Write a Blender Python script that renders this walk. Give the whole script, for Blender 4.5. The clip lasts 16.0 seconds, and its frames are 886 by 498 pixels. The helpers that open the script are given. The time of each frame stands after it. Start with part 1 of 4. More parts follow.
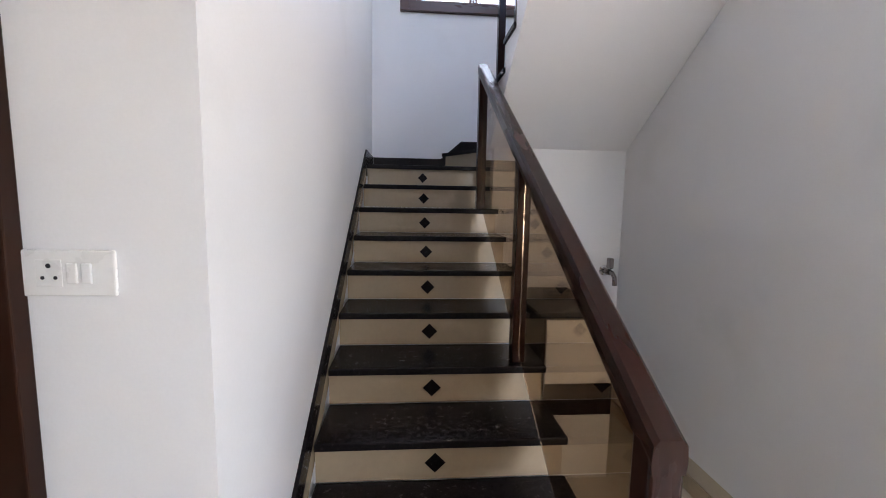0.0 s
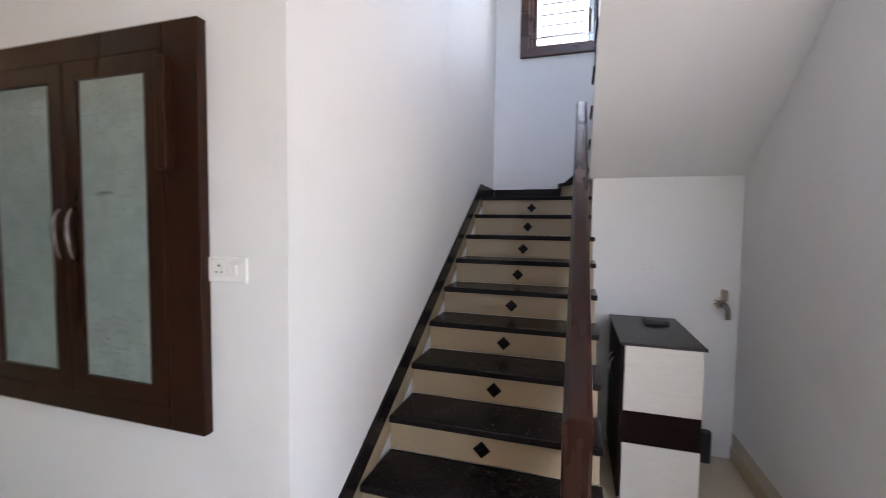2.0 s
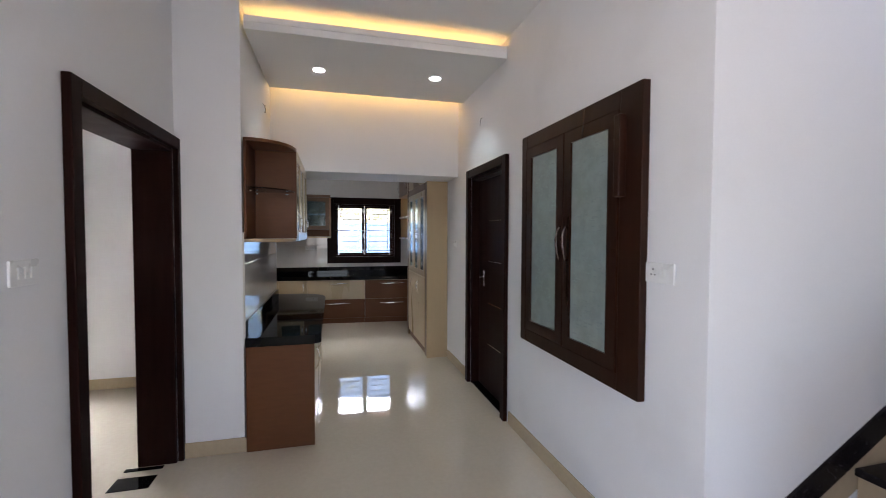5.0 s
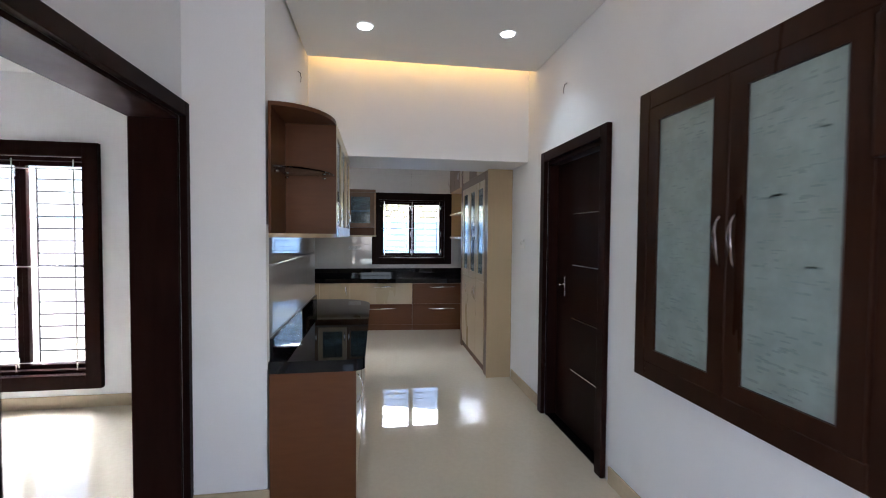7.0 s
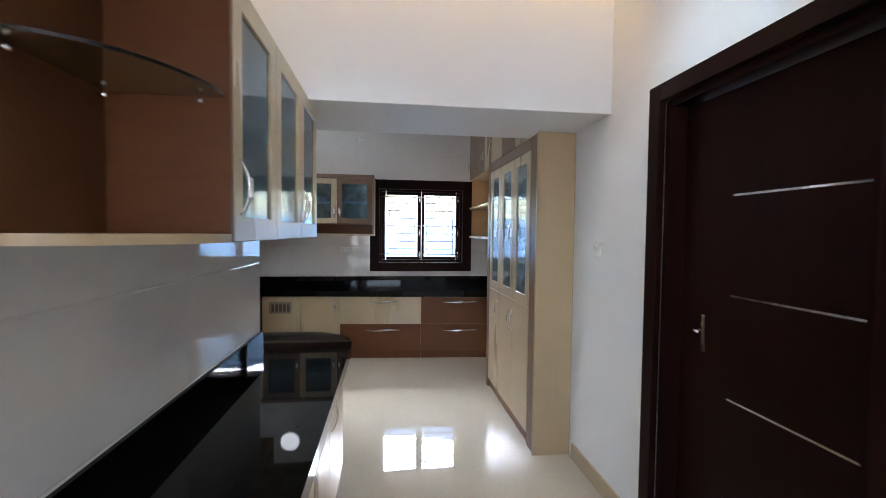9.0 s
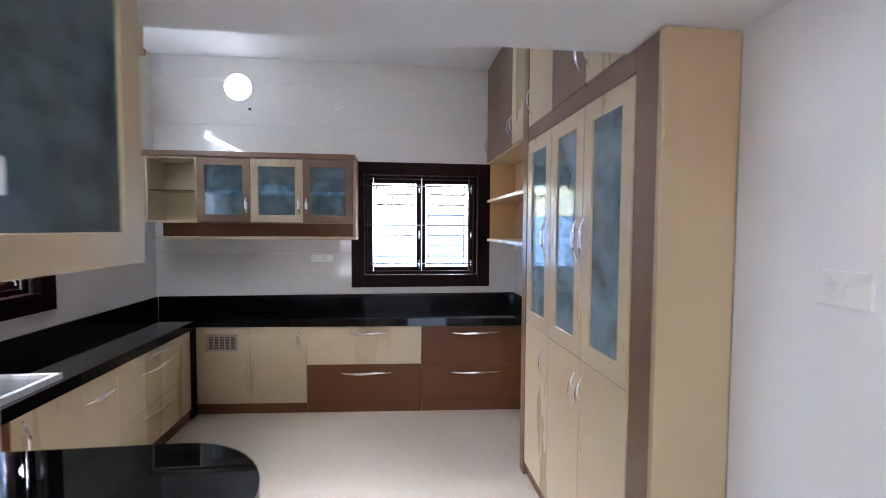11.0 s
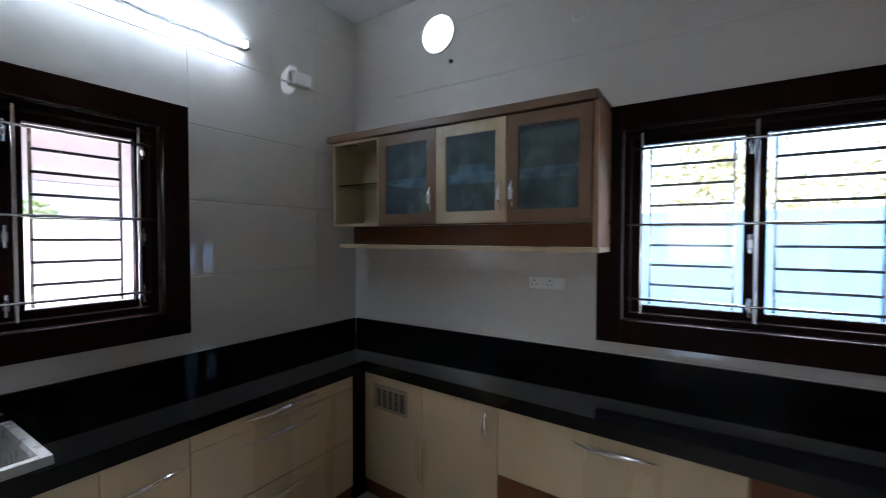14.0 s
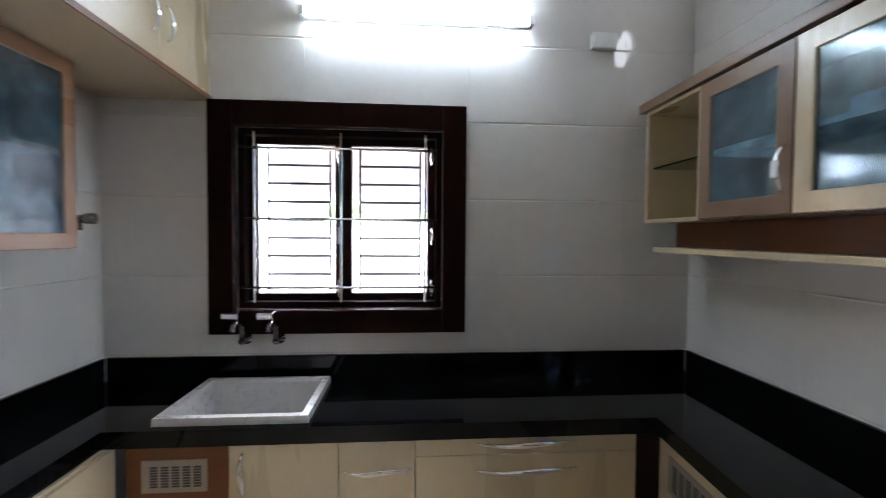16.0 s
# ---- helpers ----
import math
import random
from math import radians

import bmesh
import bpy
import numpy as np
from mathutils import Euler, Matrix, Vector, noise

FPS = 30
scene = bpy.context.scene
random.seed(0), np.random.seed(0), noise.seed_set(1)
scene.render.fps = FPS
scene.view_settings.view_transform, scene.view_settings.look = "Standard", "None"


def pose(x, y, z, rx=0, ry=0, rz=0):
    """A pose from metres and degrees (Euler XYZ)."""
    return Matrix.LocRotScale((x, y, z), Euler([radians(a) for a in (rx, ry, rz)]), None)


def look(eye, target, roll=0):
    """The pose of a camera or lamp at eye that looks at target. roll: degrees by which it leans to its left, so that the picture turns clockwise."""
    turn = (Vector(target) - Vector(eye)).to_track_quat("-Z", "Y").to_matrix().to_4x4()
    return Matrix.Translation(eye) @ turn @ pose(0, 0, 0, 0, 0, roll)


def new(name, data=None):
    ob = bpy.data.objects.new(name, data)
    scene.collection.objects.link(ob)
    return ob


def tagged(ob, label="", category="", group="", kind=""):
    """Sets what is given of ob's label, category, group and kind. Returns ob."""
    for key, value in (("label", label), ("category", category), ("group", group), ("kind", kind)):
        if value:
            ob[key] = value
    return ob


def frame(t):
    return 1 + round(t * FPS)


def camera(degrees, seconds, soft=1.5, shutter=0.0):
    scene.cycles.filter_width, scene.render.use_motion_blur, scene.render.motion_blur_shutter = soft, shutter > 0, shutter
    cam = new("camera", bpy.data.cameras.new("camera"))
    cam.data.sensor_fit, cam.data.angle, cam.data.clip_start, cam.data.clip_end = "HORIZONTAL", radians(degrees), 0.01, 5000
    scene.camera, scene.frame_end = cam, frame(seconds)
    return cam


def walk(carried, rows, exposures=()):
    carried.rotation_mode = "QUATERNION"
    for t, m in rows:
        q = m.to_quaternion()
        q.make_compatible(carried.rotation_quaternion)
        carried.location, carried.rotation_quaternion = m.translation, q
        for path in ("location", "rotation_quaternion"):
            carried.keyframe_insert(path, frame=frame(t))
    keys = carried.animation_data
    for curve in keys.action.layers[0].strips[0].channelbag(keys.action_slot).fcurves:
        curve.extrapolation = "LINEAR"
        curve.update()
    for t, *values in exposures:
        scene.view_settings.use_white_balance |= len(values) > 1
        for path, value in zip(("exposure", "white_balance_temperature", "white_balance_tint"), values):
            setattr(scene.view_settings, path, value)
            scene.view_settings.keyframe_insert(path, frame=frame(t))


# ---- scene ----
cam = camera(92.5, 16.0, soft=0.9, shutter=0.45)
PATH = [
    (0, (0.352, 0.146, 1.474), (0.51, 2.126, 1.245), 1.0),
    (0.5, (0.408, 0.099, 1.465), (0.568, 2.085, 1.285), 1.0),
    (1, (0.523, -0.028, 1.469), (0.609, 1.964, 1.317), 1.1),
    (1.5, (0.678, -0.138, 1.487), (0.469, 1.847, 1.359), 0.8),
    (2, (0.858, -0.192, 1.492), (0.265, 1.715, 1.378), 0.7),
    (2.5, (1.042, -0.261, 1.52), (0.05, 1.473, 1.41), 0.5),
    (3, (1.139, -0.307, 1.51), (-0.165, 1.206, 1.413), 0.4),
    (3.5, (1.225, -0.332, 1.504), (-0.322, 0.932, 1.413), 0.2),
    (4, (1.252, -0.339, 1.502), (-0.508, 0.606, 1.421), 0.0),
    (4.5, (1.243, -0.357, 1.496), (-0.637, 0.321, 1.423), 0.1),
    (5, (1.231, -0.372, 1.492), (-0.703, 0.13, 1.421), 0.2),
    (7.5, (0.099, -0.397, 1.449), (-1.877, -0.096, 1.38), 0.5),
    (8, (-0.286, -0.382, 1.454), (-2.264, -0.097, 1.382), 0.6),
    (8.5, (-0.674, -0.309, 1.455), (-2.655, -0.042, 1.384), 0.7),
    (11, (-2.507, -0.085, 1.511), (-4.492, 0.148, 1.418), 0.3),
    (11.5, (-2.814, -0.04, 1.504), (-4.799, 0.193, 1.418), 0.5),
    (12, (-3.13, 0.054, 1.469), (-5.127, 0.154, 1.404), 0.3),
    (12.5, (-3.451, 0.082, 1.474), (-5.443, -0.088, 1.42), 0.3),
    (13, (-3.757, 0.116, 1.482), (-5.701, -0.35, 1.43), 0.3),
    (13.5, (-4.038, 0.09, 1.461), (-5.879, -0.691, 1.415), 0.2),
    (14, (-4.278, 0.04, 1.482), (-5.958, -1.044, 1.43), 0.1),
    (14.5, (-4.553, 0.053, 1.501), (-5.939, -1.387, 1.439), 0.5),
    (15, (-4.756, 0.033, 1.515), (-5.77, -1.688, 1.426), 0.5),
    (15.5, (-4.919, -0.028, 1.475), (-5.545, -1.927, 1.421), 0.3),
    (16, (-5.088, -0.068, 1.486), (-5.241, -2.061, 1.425), 0.4),
]
EXPOSURE = [(0, 2.85, 6680, 15), (1, 2.85, 6690, 15), (2.5, 2.75, 6640, 15), (3.5, 2.55, 6330, 14), (4, 2.50, 6250, 14), (5, 2.47, 6280, 17), (7.5, 2.72, 5960, 14), (8.5, 2.92, 5950, 13),
            (11, 3.60, 5850, 20), (12, 3.47, 5850, 22), (13, 3.09, 5800, 17), (13.5, 2.75, 5780, 16), (14.5, 2.03, 5780, 10), (15, 2.32, 5880, 11), (16, 3.22, 5950, 12)]
walk(cam, [(t, look(eye, target, roll)) for t, eye, target, roll in PATH], EXPOSURE)

# ---- key places, metres ----
YR, YL, XP, YT = 0.965, -1.36, -1.87, -0.95      # corridor walls, pillar face, tiled wall
XW, YS, XE, YN = -6.54, -2.18, -3.64, 1.10       # kitchen walls
CEIL, BEAM = 3.03, 2.12
XS, XR, YB, STAIR_TOP = -0.025, 2.0, 4.5, 5.9    # stair shaft
NOOK_Y, SUNK = 3.33, -0.20                        # alcove under the stairs
CT0, CT = 0.722, 0.785                            # worktop slab
XB = -3.535                                      # end of the tiled wall block
XH = 3.6                                         # east end of the hall

# ---- world and lights ----
world = bpy.data.worlds.new("world")
scene.world = world
world.use_nodes = True
wn = world.node_tree
sky = wn.nodes.new("ShaderNodeTexSky")
sky.sky_type, sky.sun_disc = "NISHITA", False
sky.sun_elevation, sky.sun_rotation = radians(57.7), radians(71.6)
wn.nodes["Background"].inputs[1].default_value = 0.15
wn.links.new(sky.outputs[0], wn.nodes["Background"].inputs[0])
sun = new("sun", bpy.data.lights.new("sun", "SUN"))
sun.data.energy, sun.data.angle, sun.data.color = 4.5, radians(0.6), (1, 0.95, 0.87)
sun.matrix_world = look((0, 0, 20), (-12, -4, 0))


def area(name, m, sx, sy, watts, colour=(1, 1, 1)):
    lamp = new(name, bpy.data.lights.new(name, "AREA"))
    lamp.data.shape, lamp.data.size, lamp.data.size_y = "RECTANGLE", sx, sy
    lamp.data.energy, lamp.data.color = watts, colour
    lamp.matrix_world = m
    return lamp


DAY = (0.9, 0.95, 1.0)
# Unseen lamps outside the windows, added to stand in for sky light.
area("kitchen_west_sky_fill", look((-8.9, 0.75, 2.95), (-6.5, 0.0, 1.5)), 3.0, 0.9, 86, DAY)
area("kitchen_south_sky_fill", look((-4.75, -4.3, 2.95), (-4.75, -2.1, 1.6)), 1.6, 0.9, 30, DAY)
area("stair_window_fill", look((0.95, YB + 0.3, 3.85), (0.95, 0, 2.4)), 1.2, 1.0, 2.4, DAY)
area("room_window_fill", look((-4.25, -3.2, 2.75), (-1.6, -3.1, 0.0)), 1.2, 0.9, 175, DAY)
# Fill lamps at two made-up hall openings, where no window is known.
area("hall_east_fill_light", look((XH + 0.3, -0.4, 1.5), (-2, -0.4, 1.2)), 1.2, 1.2, 2.2, DAY)
area("hall_south_fill_light", look((2.5, YL - 0.5, 1.6), (1.6, 3, 1.2)), 1.6, 1.7, 8.0, DAY)


def spot(name, x, y, z, watts):
    lamp = new(name, bpy.data.lights.new(name, "SPOT"))
    lamp.data.energy, lamp.data.spot_size, lamp.data.spot_blend, lamp.data.shadow_soft_size = watts, radians(110), 0.5, 0.05
    lamp.data.color, lamp.location = (0.78, 0.97, 1.0), (x, y, z)


spot("downlight_beam_a", -2.53, -0.478, 2.855, 3.6)
spot("downlight_beam_b", -2.47, 0.51, 2.855, 3.6)

# ---- materials ----


def mat(name, colour, rough=0.5, metal=0.0, scale=6.0, vary=0.06, bump=0.0, fine=60.0, coat=0.0, stretch=(1, 1, 1), rough_vary=0.06, spec=0.5):
    """A surface with variation at two scales, roughness variation and fine relief."""
    m = bpy.data.materials.new(name)
    m.use_nodes = True
    n, l = m.node_tree.nodes, m.node_tree.links
    b = n["Principled BSDF"]
    tc, mp = n.new("ShaderNodeTexCoord"), n.new("ShaderNodeMapping")
    l.new(tc.outputs["Object"], mp.inputs[0])
    mp.inputs["Scale"].default_value = stretch
    big, small, mix = n.new("ShaderNodeTexNoise"), n.new("ShaderNodeTexNoise"), n.new("ShaderNodeMath")
    big.inputs["Scale"].default_value, small.inputs["Scale"].default_value = scale, fine
    big.inputs["Detail"].default_value, small.inputs["Detail"].default_value = 4, 3
    for k in (big, small):
        l.new(mp.outputs[0], k.inputs["Vector"])
    mix.operation = "ADD"
    l.new(big.outputs[0], mix.inputs[0])
    l.new(small.outputs[0], mix.inputs[1])
    ramp = n.new("ShaderNodeMapRange")
    ramp.inputs[1].default_value, ramp.inputs[2].default_value = 0.6, 1.4
    ramp.inputs[3].default_value, ramp.inputs[4].default_value = 1 - vary, 1 + vary
    l.new(mix.outputs[0], ramp.inputs[0])
    tint = n.new("ShaderNodeVectorMath")
    tint.operation = "SCALE"
    tint.inputs[0].default_value = colour
    l.new(ramp.outputs[0], tint.inputs["Scale"])
    l.new(tint.outputs[0], b.inputs["Base Color"])
    rr = n.new("ShaderNodeMapRange")
    rr.inputs[1].default_value, rr.inputs[2].default_value = 0.3, 0.7
    rr.inputs[3].default_value, rr.inputs[4].default_value = max(0.02, rough - rough_vary), rough + rough_vary
    l.new(big.outputs[0], rr.inputs[0])
    l.new(rr.outputs[0], b.inputs["Roughness"])
    b.inputs["Metallic"].default_value = metal
    b.inputs["Coat Weight"].default_value = coat
    b.inputs["Coat Roughness"].default_value = 0.08
    b.inputs["Specular IOR Level"].default_value = spec
    if bump:
        bp = n.new("ShaderNodeBump")
        bp.inputs["Strength"].default_value, bp.inputs["Distance"].default_value = bump, 0.002
        l.new(mix.outputs[0], bp.inputs["Height"])
        l.new(bp.outputs[0], b.inputs["Normal"])
    return m


def glow(name, colour, strength):
    m = bpy.data.materials.new(name)
    m.use_nodes = True
    b = m.node_tree.nodes["Principled BSDF"]
    b.inputs["Base Color"].default_value = (*colour, 1)
    b.inputs["Emission Color"].default_value = (*colour, 1)
    b.inputs["Emission Strength"].default_value = strength
    return m


def glass(name, colour, rough=0.0, bump=0.0, scale=40.0, through_mix=0.0, blotch=0.4):
    """Clear, tinted or patterned glass."""
    m = bpy.data.materials.new(name)
    m.use_nodes = True
    n, l = m.node_tree.nodes, m.node_tree.links
    b = n["Principled BSDF"]
    b.inputs["Base Color"].default_value = (*colour, 1)
    b.inputs["Transmission Weight"].default_value = 1.0 - through_mix
    b.inputs["Roughness"].default_value = rough
    b.inputs["IOR"].default_value = 1.45
    if through_mix:
        tc, t, cr = n.new("ShaderNodeTexCoord"), n.new("ShaderNodeTexNoise"), n.new("ShaderNodeMix")
        t.inputs["Scale"].default_value, t.inputs["Detail"].default_value = scale * 0.5, 5
        cr.data_type = "RGBA"
        cr.inputs[6].default_value = (*[c * (1 - blotch) for c in colour], 1)
        cr.inputs[7].default_value = (*[min(1, c * (1 + blotch)) for c in colour], 1)
        l.new(tc.outputs["Object"], t.inputs["Vector"])
        mr = n.new("ShaderNodeMapRange")
        mr.inputs[1].default_value, mr.inputs[2].default_value = 0.36, 0.66
        l.new(t.outputs[0], mr.inputs[0])
        l.new(mr.outputs[0], cr.inputs[0])
        l.new(cr.outputs[2], b.inputs["Base Color"])
    if bump:
        tc, t, bp = n.new("ShaderNodeTexCoord"), n.new("ShaderNodeTexNoise"), n.new("ShaderNodeBump")
        t.inputs["Scale"].default_value = scale
        l.new(tc.outputs["Object"], t.inputs["Vector"])
        l.new(t.outputs[0], bp.inputs["Height"])
        bp.inputs["Strength"].default_value, bp.inputs["Distance"].default_value = bump, 0.004
        l.new(bp.outputs[0], b.inputs["Normal"])
    return m


WALL = mat("white_wall_paint", (0.80, 0.80, 0.81), 0.55, vary=0.02, bump=0.12, scale=2.5, fine=140)
nt, ln = WALL.node_tree.nodes, WALL.node_tree.links
sm, st, mx = nt.new("ShaderNodeTexNoise"), nt.new("ShaderNodeMapRange"), nt.new("ShaderNodeMix")
sm.inputs["Scale"].default_value, sm.inputs["Detail"].default_value = 1.7, 6
st.inputs[1].default_value, st.inputs[2].default_value, st.inputs[3].default_value, st.inputs[4].default_value = 0.60, 0.80, 0.0, 0.35
ln.new(nt["Mapping"].outputs[0], sm.inputs["Vector"])
ln.new(sm.outputs[0], st.inputs[0])
mx.data_type = "RGBA"
mx.inputs[7].default_value = (0.62, 0.61, 0.60, 1)
ln.new(st.outputs[0], mx.inputs[0])
bs = nt["Principled BSDF"]
ln.new(bs.inputs["Base Color"].links[0].from_socket, mx.inputs[6])
ln.new(mx.outputs[2], bs.inputs["Base Color"])
CEILING = mat("ceiling_paint", (0.82, 0.82, 0.82), 0.7, vary=0.015, bump=0.08, scale=2, fine=120)
FLOOR = mat("polished_cream_floor_tile", (0.57, 0.50, 0.39), 0.014, vary=0.05, scale=2.2, fine=30, rough_vary=0.008, spec=0.85)
SKIRT = mat("beige_skirting_tile", (0.50, 0.40, 0.27), 0.2, vary=0.06, scale=5, fine=40)
WOOD = mat("dark_polished_teak", (0.0150, 0.0050, 0.0036), 0.4, vary=0.25, scale=5, fine=30, bump=0.05, stretch=(1, 1, 0.12), spec=0.05)
WOOD_NICHE = mat("reddish_brown_polished_wood", (0.023, 0.0080, 0.0042), 0.32, vary=0.3, scale=5, fine=30, bump=0.05, stretch=(1, 1, 0.12), spec=0.16)
WOOD_RAIL = mat("dark_rail_wood", (0.022, 0.0058, 0.0034), 0.24, vary=0.25, scale=6, fine=40, bump=0.04, stretch=(1, 0.15, 0.3), spec=0.24)
WOOD_BROWN = mat("stair_window_brown_wood", (0.085, 0.036, 0.025), 0.3, vary=0.25, scale=5, fine=30, bump=0.1, stretch=(0.2, 1, 1))
GRANITE = mat("black_polished_granite", (0.0025, 0.0025, 0.003), 0.03, vary=0.6, scale=60, fine=220, rough_vary=0.01, spec=0.2)
TREAD = mat("black_granite_tread", (0.013, 0.010, 0.0105), 0.24, vary=0.5, scale=50, fine=200, rough_vary=0.04, spec=0.11)
RISER = mat("cream_glazed_riser_tile", (0.41, 0.32, 0.215), 0.13, vary=0.05, scale=6, fine=40)
CREAM = mat("cream_laminate", (0.49, 0.385, 0.245), 0.3, vary=0.025, scale=4, fine=50, bump=0.02, stretch=(1, 1, 0.15))
CREAM_IN = mat("cream_laminate_inside", (0.50, 0.39, 0.25), 0.4, vary=0.03, scale=4, fine=50)
BROWN = mat("brown_laminate", (0.128, 0.050, 0.020), 0.36, vary=0.10, scale=4, fine=50, bump=0.03, stretch=(0.15, 0.15, 1), spec=0.18)
TAUPE = mat("taupe_laminate", (0.185, 0.112, 0.070), 0.34, vary=0.08, scale=4, fine=50, bump=0.03, stretch=(0.15, 0.15, 1), spec=0.28)
# Lighter copy of TAN; the warm light on the open shelf is painted in.
LIT_TAN = mat("warm_lit_tan_laminate", (0.58, 0.37, 0.18), 0.35, vary=0.03, scale=4, fine=50, stretch=(1, 1, 0.15))
TAN = mat("tan_side_laminate", (0.44, 0.325, 0.19), 0.35, vary=0.025, scale=4, fine=50, stretch=(1, 1, 0.15))
ORANGE = mat("orange_brown_laminate", (0.33, 0.175, 0.095), 0.3, vary=0.05, scale=4, fine=50, stretch=(0.15, 0.15, 1))
TILE = mat("glossy_wall_tile", (0.68, 0.645, 0.605), 0.035, vary=0.035, scale=1.6, fine=18, rough_vary=0.012, spec=0.8)
GROUT = mat("pale_grout", (0.70, 0.68, 0.65), 0.6, vary=0.05, scale=20, fine=120)
STEEL = mat("polished_steel", (0.75, 0.75, 0.76), 0.16, 1.0, vary=0.05, scale=20, fine=100)
# Dark copy of CHROME; on the taps it paints in their dark reflections.
DARK_CHROME = mat("darkened_chrome", (0.30, 0.26, 0.25), 0.22, 1.0, vary=0.08, scale=20, fine=100)
CHROME = mat("chrome", (0.8, 0.8, 0.82), 0.08, 1.0, vary=0.03, scale=20, fine=100, rough_vary=0.02)
PLASTIC = mat("white_switch_plastic", (0.80, 0.80, 0.79), 0.3, vary=0.03, scale=20, fine=120)
DARKHOLE = mat("dark_plastic", (0.02, 0.02, 0.022), 0.5, vary=0.2, scale=20, fine=120)
SINKW = mat("white_quartz_sink", (0.50, 0.475, 0.455), 0.3, vary=0.05, scale=30, fine=160)
GRILLE = mat("beige_vent_plastic", (0.27, 0.215, 0.165), 0.4, vary=0.05, scale=20, fine=120)
BARS = mat("dark_grille_paint", (0.05, 0.045, 0.05), 0.4, vary=0.2, scale=30, fine=120)
CLEAR = glass("clear_window_glass", (0.97, 0.98, 0.98))
SHELF_GLASS = glass("green_shelf_glass", (0.62, 0.75, 0.70))
BRONZE = glass("bronze_tinted_glass", (0.52, 0.38, 0.25))
FROST = glass("frosted_patterned_glass", (0.37, 0.55, 0.66), 0.10, 0.12, 26, 0.12, 0.25)
# Paler copy of FROST; the light the tall panes mirror is put into colour.
FROST_TALL = glass("lit_patterned_door_glass", (0.42, 0.56, 0.64), 0.05, 0.12, 14, 0.40, 0.28)
ETCHED = glass("etched_niche_glass", (0.60, 0.71, 0.69), 0.14, 0.06, 30, 0.35, 0.07)
TUBE = glow("tube_lamp", (0.80, 0.93, 1.0), 7.5)
# Glow standing in for daylight through the round hole; not a lamp.
VENT_GLOW = glow("vent_daylight_glow", (1.0, 1.0, 1.0), 0.8)
DOWN = glow("downlight_lamp", (0.95, 0.98, 1.0), 5.0)
COVE = glow("warm_cove_strip", (1.0, 0.60, 0.18), 1.65)
BLUEWALL = mat("pale_blue_compound_paint", (0.125, 0.24, 0.40), 0.8, vary=0.08, scale=1.5, fine=30, bump=0.2)
PINKWALL = mat("pink_neighbour_paint", (0.50, 0.37, 0.32), 0.8, vary=0.06, scale=1.5, fine=30, bump=0.2)
PALEWALL = mat("white_compound_paint", (0.62, 0.565, 0.555), 0.8, vary=0.06, scale=1.5, fine=30, bump=0.2)
EARTH = mat("dry_earth", (0.30, 0.24, 0.18), 0.95, vary=0.25, scale=0.8, fine=12, bump=0.4)
# Leaf colour lightened to imitate the washed-out glare outside.
LEAF_PALE = mat("glare_paled_leaf", (0.52, 0.50, 0.27), 0.5, vary=0.4, scale=8, fine=40)
LEAF = mat("leaf_green", (0.26, 0.33, 0.12), 0.5, vary=0.4, scale=8, fine=40)
BARK = mat("bark", (0.16, 0.12, 0.09), 0.9, vary=0.3, scale=12, fine=60, bump=0.5)
CABWHITE = mat("white_grained_laminate", (0.66, 0.62, 0.56), 0.35, vary=0.07, scale=5, fine=60, bump=0.05, stretch=(0.12, 0.12, 1))
CABTOP = mat("grey_black_granite_top", (0.024, 0.019, 0.018), 0.35, vary=0.5, scale=60, fine=200, spec=0.25)
BLACKLAM = mat("black_brown_laminate", (0.014, 0.007, 0.006), 0.55, vary=0.3, scale=5, fine=50, stretch=(0.12, 0.12, 1), spec=0.03)

# ---- mesh helpers ----


def finish(name, bm, material, smooth=False):
    me = bpy.data.meshes.new(name)
    bmesh.ops.recalc_face_normals(bm, faces=bm.faces[:])
    bm.to_mesh(me)
    bm.free()
    if smooth:
        for p in me.polygons:
            p.use_smooth = True
    if material:
        me.materials.append(material)
    return me


def part(name, bm, material, parent, label="", smooth=False, m=None):
    ob = new(name, finish(name, bm, material, smooth))
    ob.parent = parent
    if m is not None:
        ob.matrix_basis = m
    if label:
        tagged(ob, label)
    return ob


def solid(name, bm, material, label, category, kind="", smooth=False, group="", m=None):
    ob = new(name, finish(name, bm, material, smooth))
    if m is not None:
        ob.matrix_basis = m
    return tagged(ob, label, category, group, kind)


def thing(name, label, category, m=None, kind="", group=""):
    ob = new(name)
    ob.empty_display_size = 0.1
    if m is not None:
        ob.matrix_basis = m
    return tagged(ob, label, category, group, kind)


def B(x0, x1, y0, y1, z0, z1, bevel=0.0, bm=None):
    """A box, with worn edges where bevel is given, added to bm."""
    bm = bm or bmesh.new()
    x0, x1, y0, y1, z0, z1 = min(x0, x1), max(x0, x1), min(y0, y1), max(y0, y1), min(z0, z1), max(z0, z1)
    r = bmesh.ops.create_cube(bm, size=1.0, matrix=Matrix.LocRotScale(((x0 + x1) / 2, (y0 + y1) / 2, (z0 + z1) / 2), None, (x1 - x0, y1 - y0, z1 - z0)))
    if bevel:
        edges = list({e for v in r["verts"] for e in v.link_edges})
        bmesh.ops.bevel(bm, geom=edges, offset=bevel, segments=2, affect="EDGES", profile=0.5)
    return bm


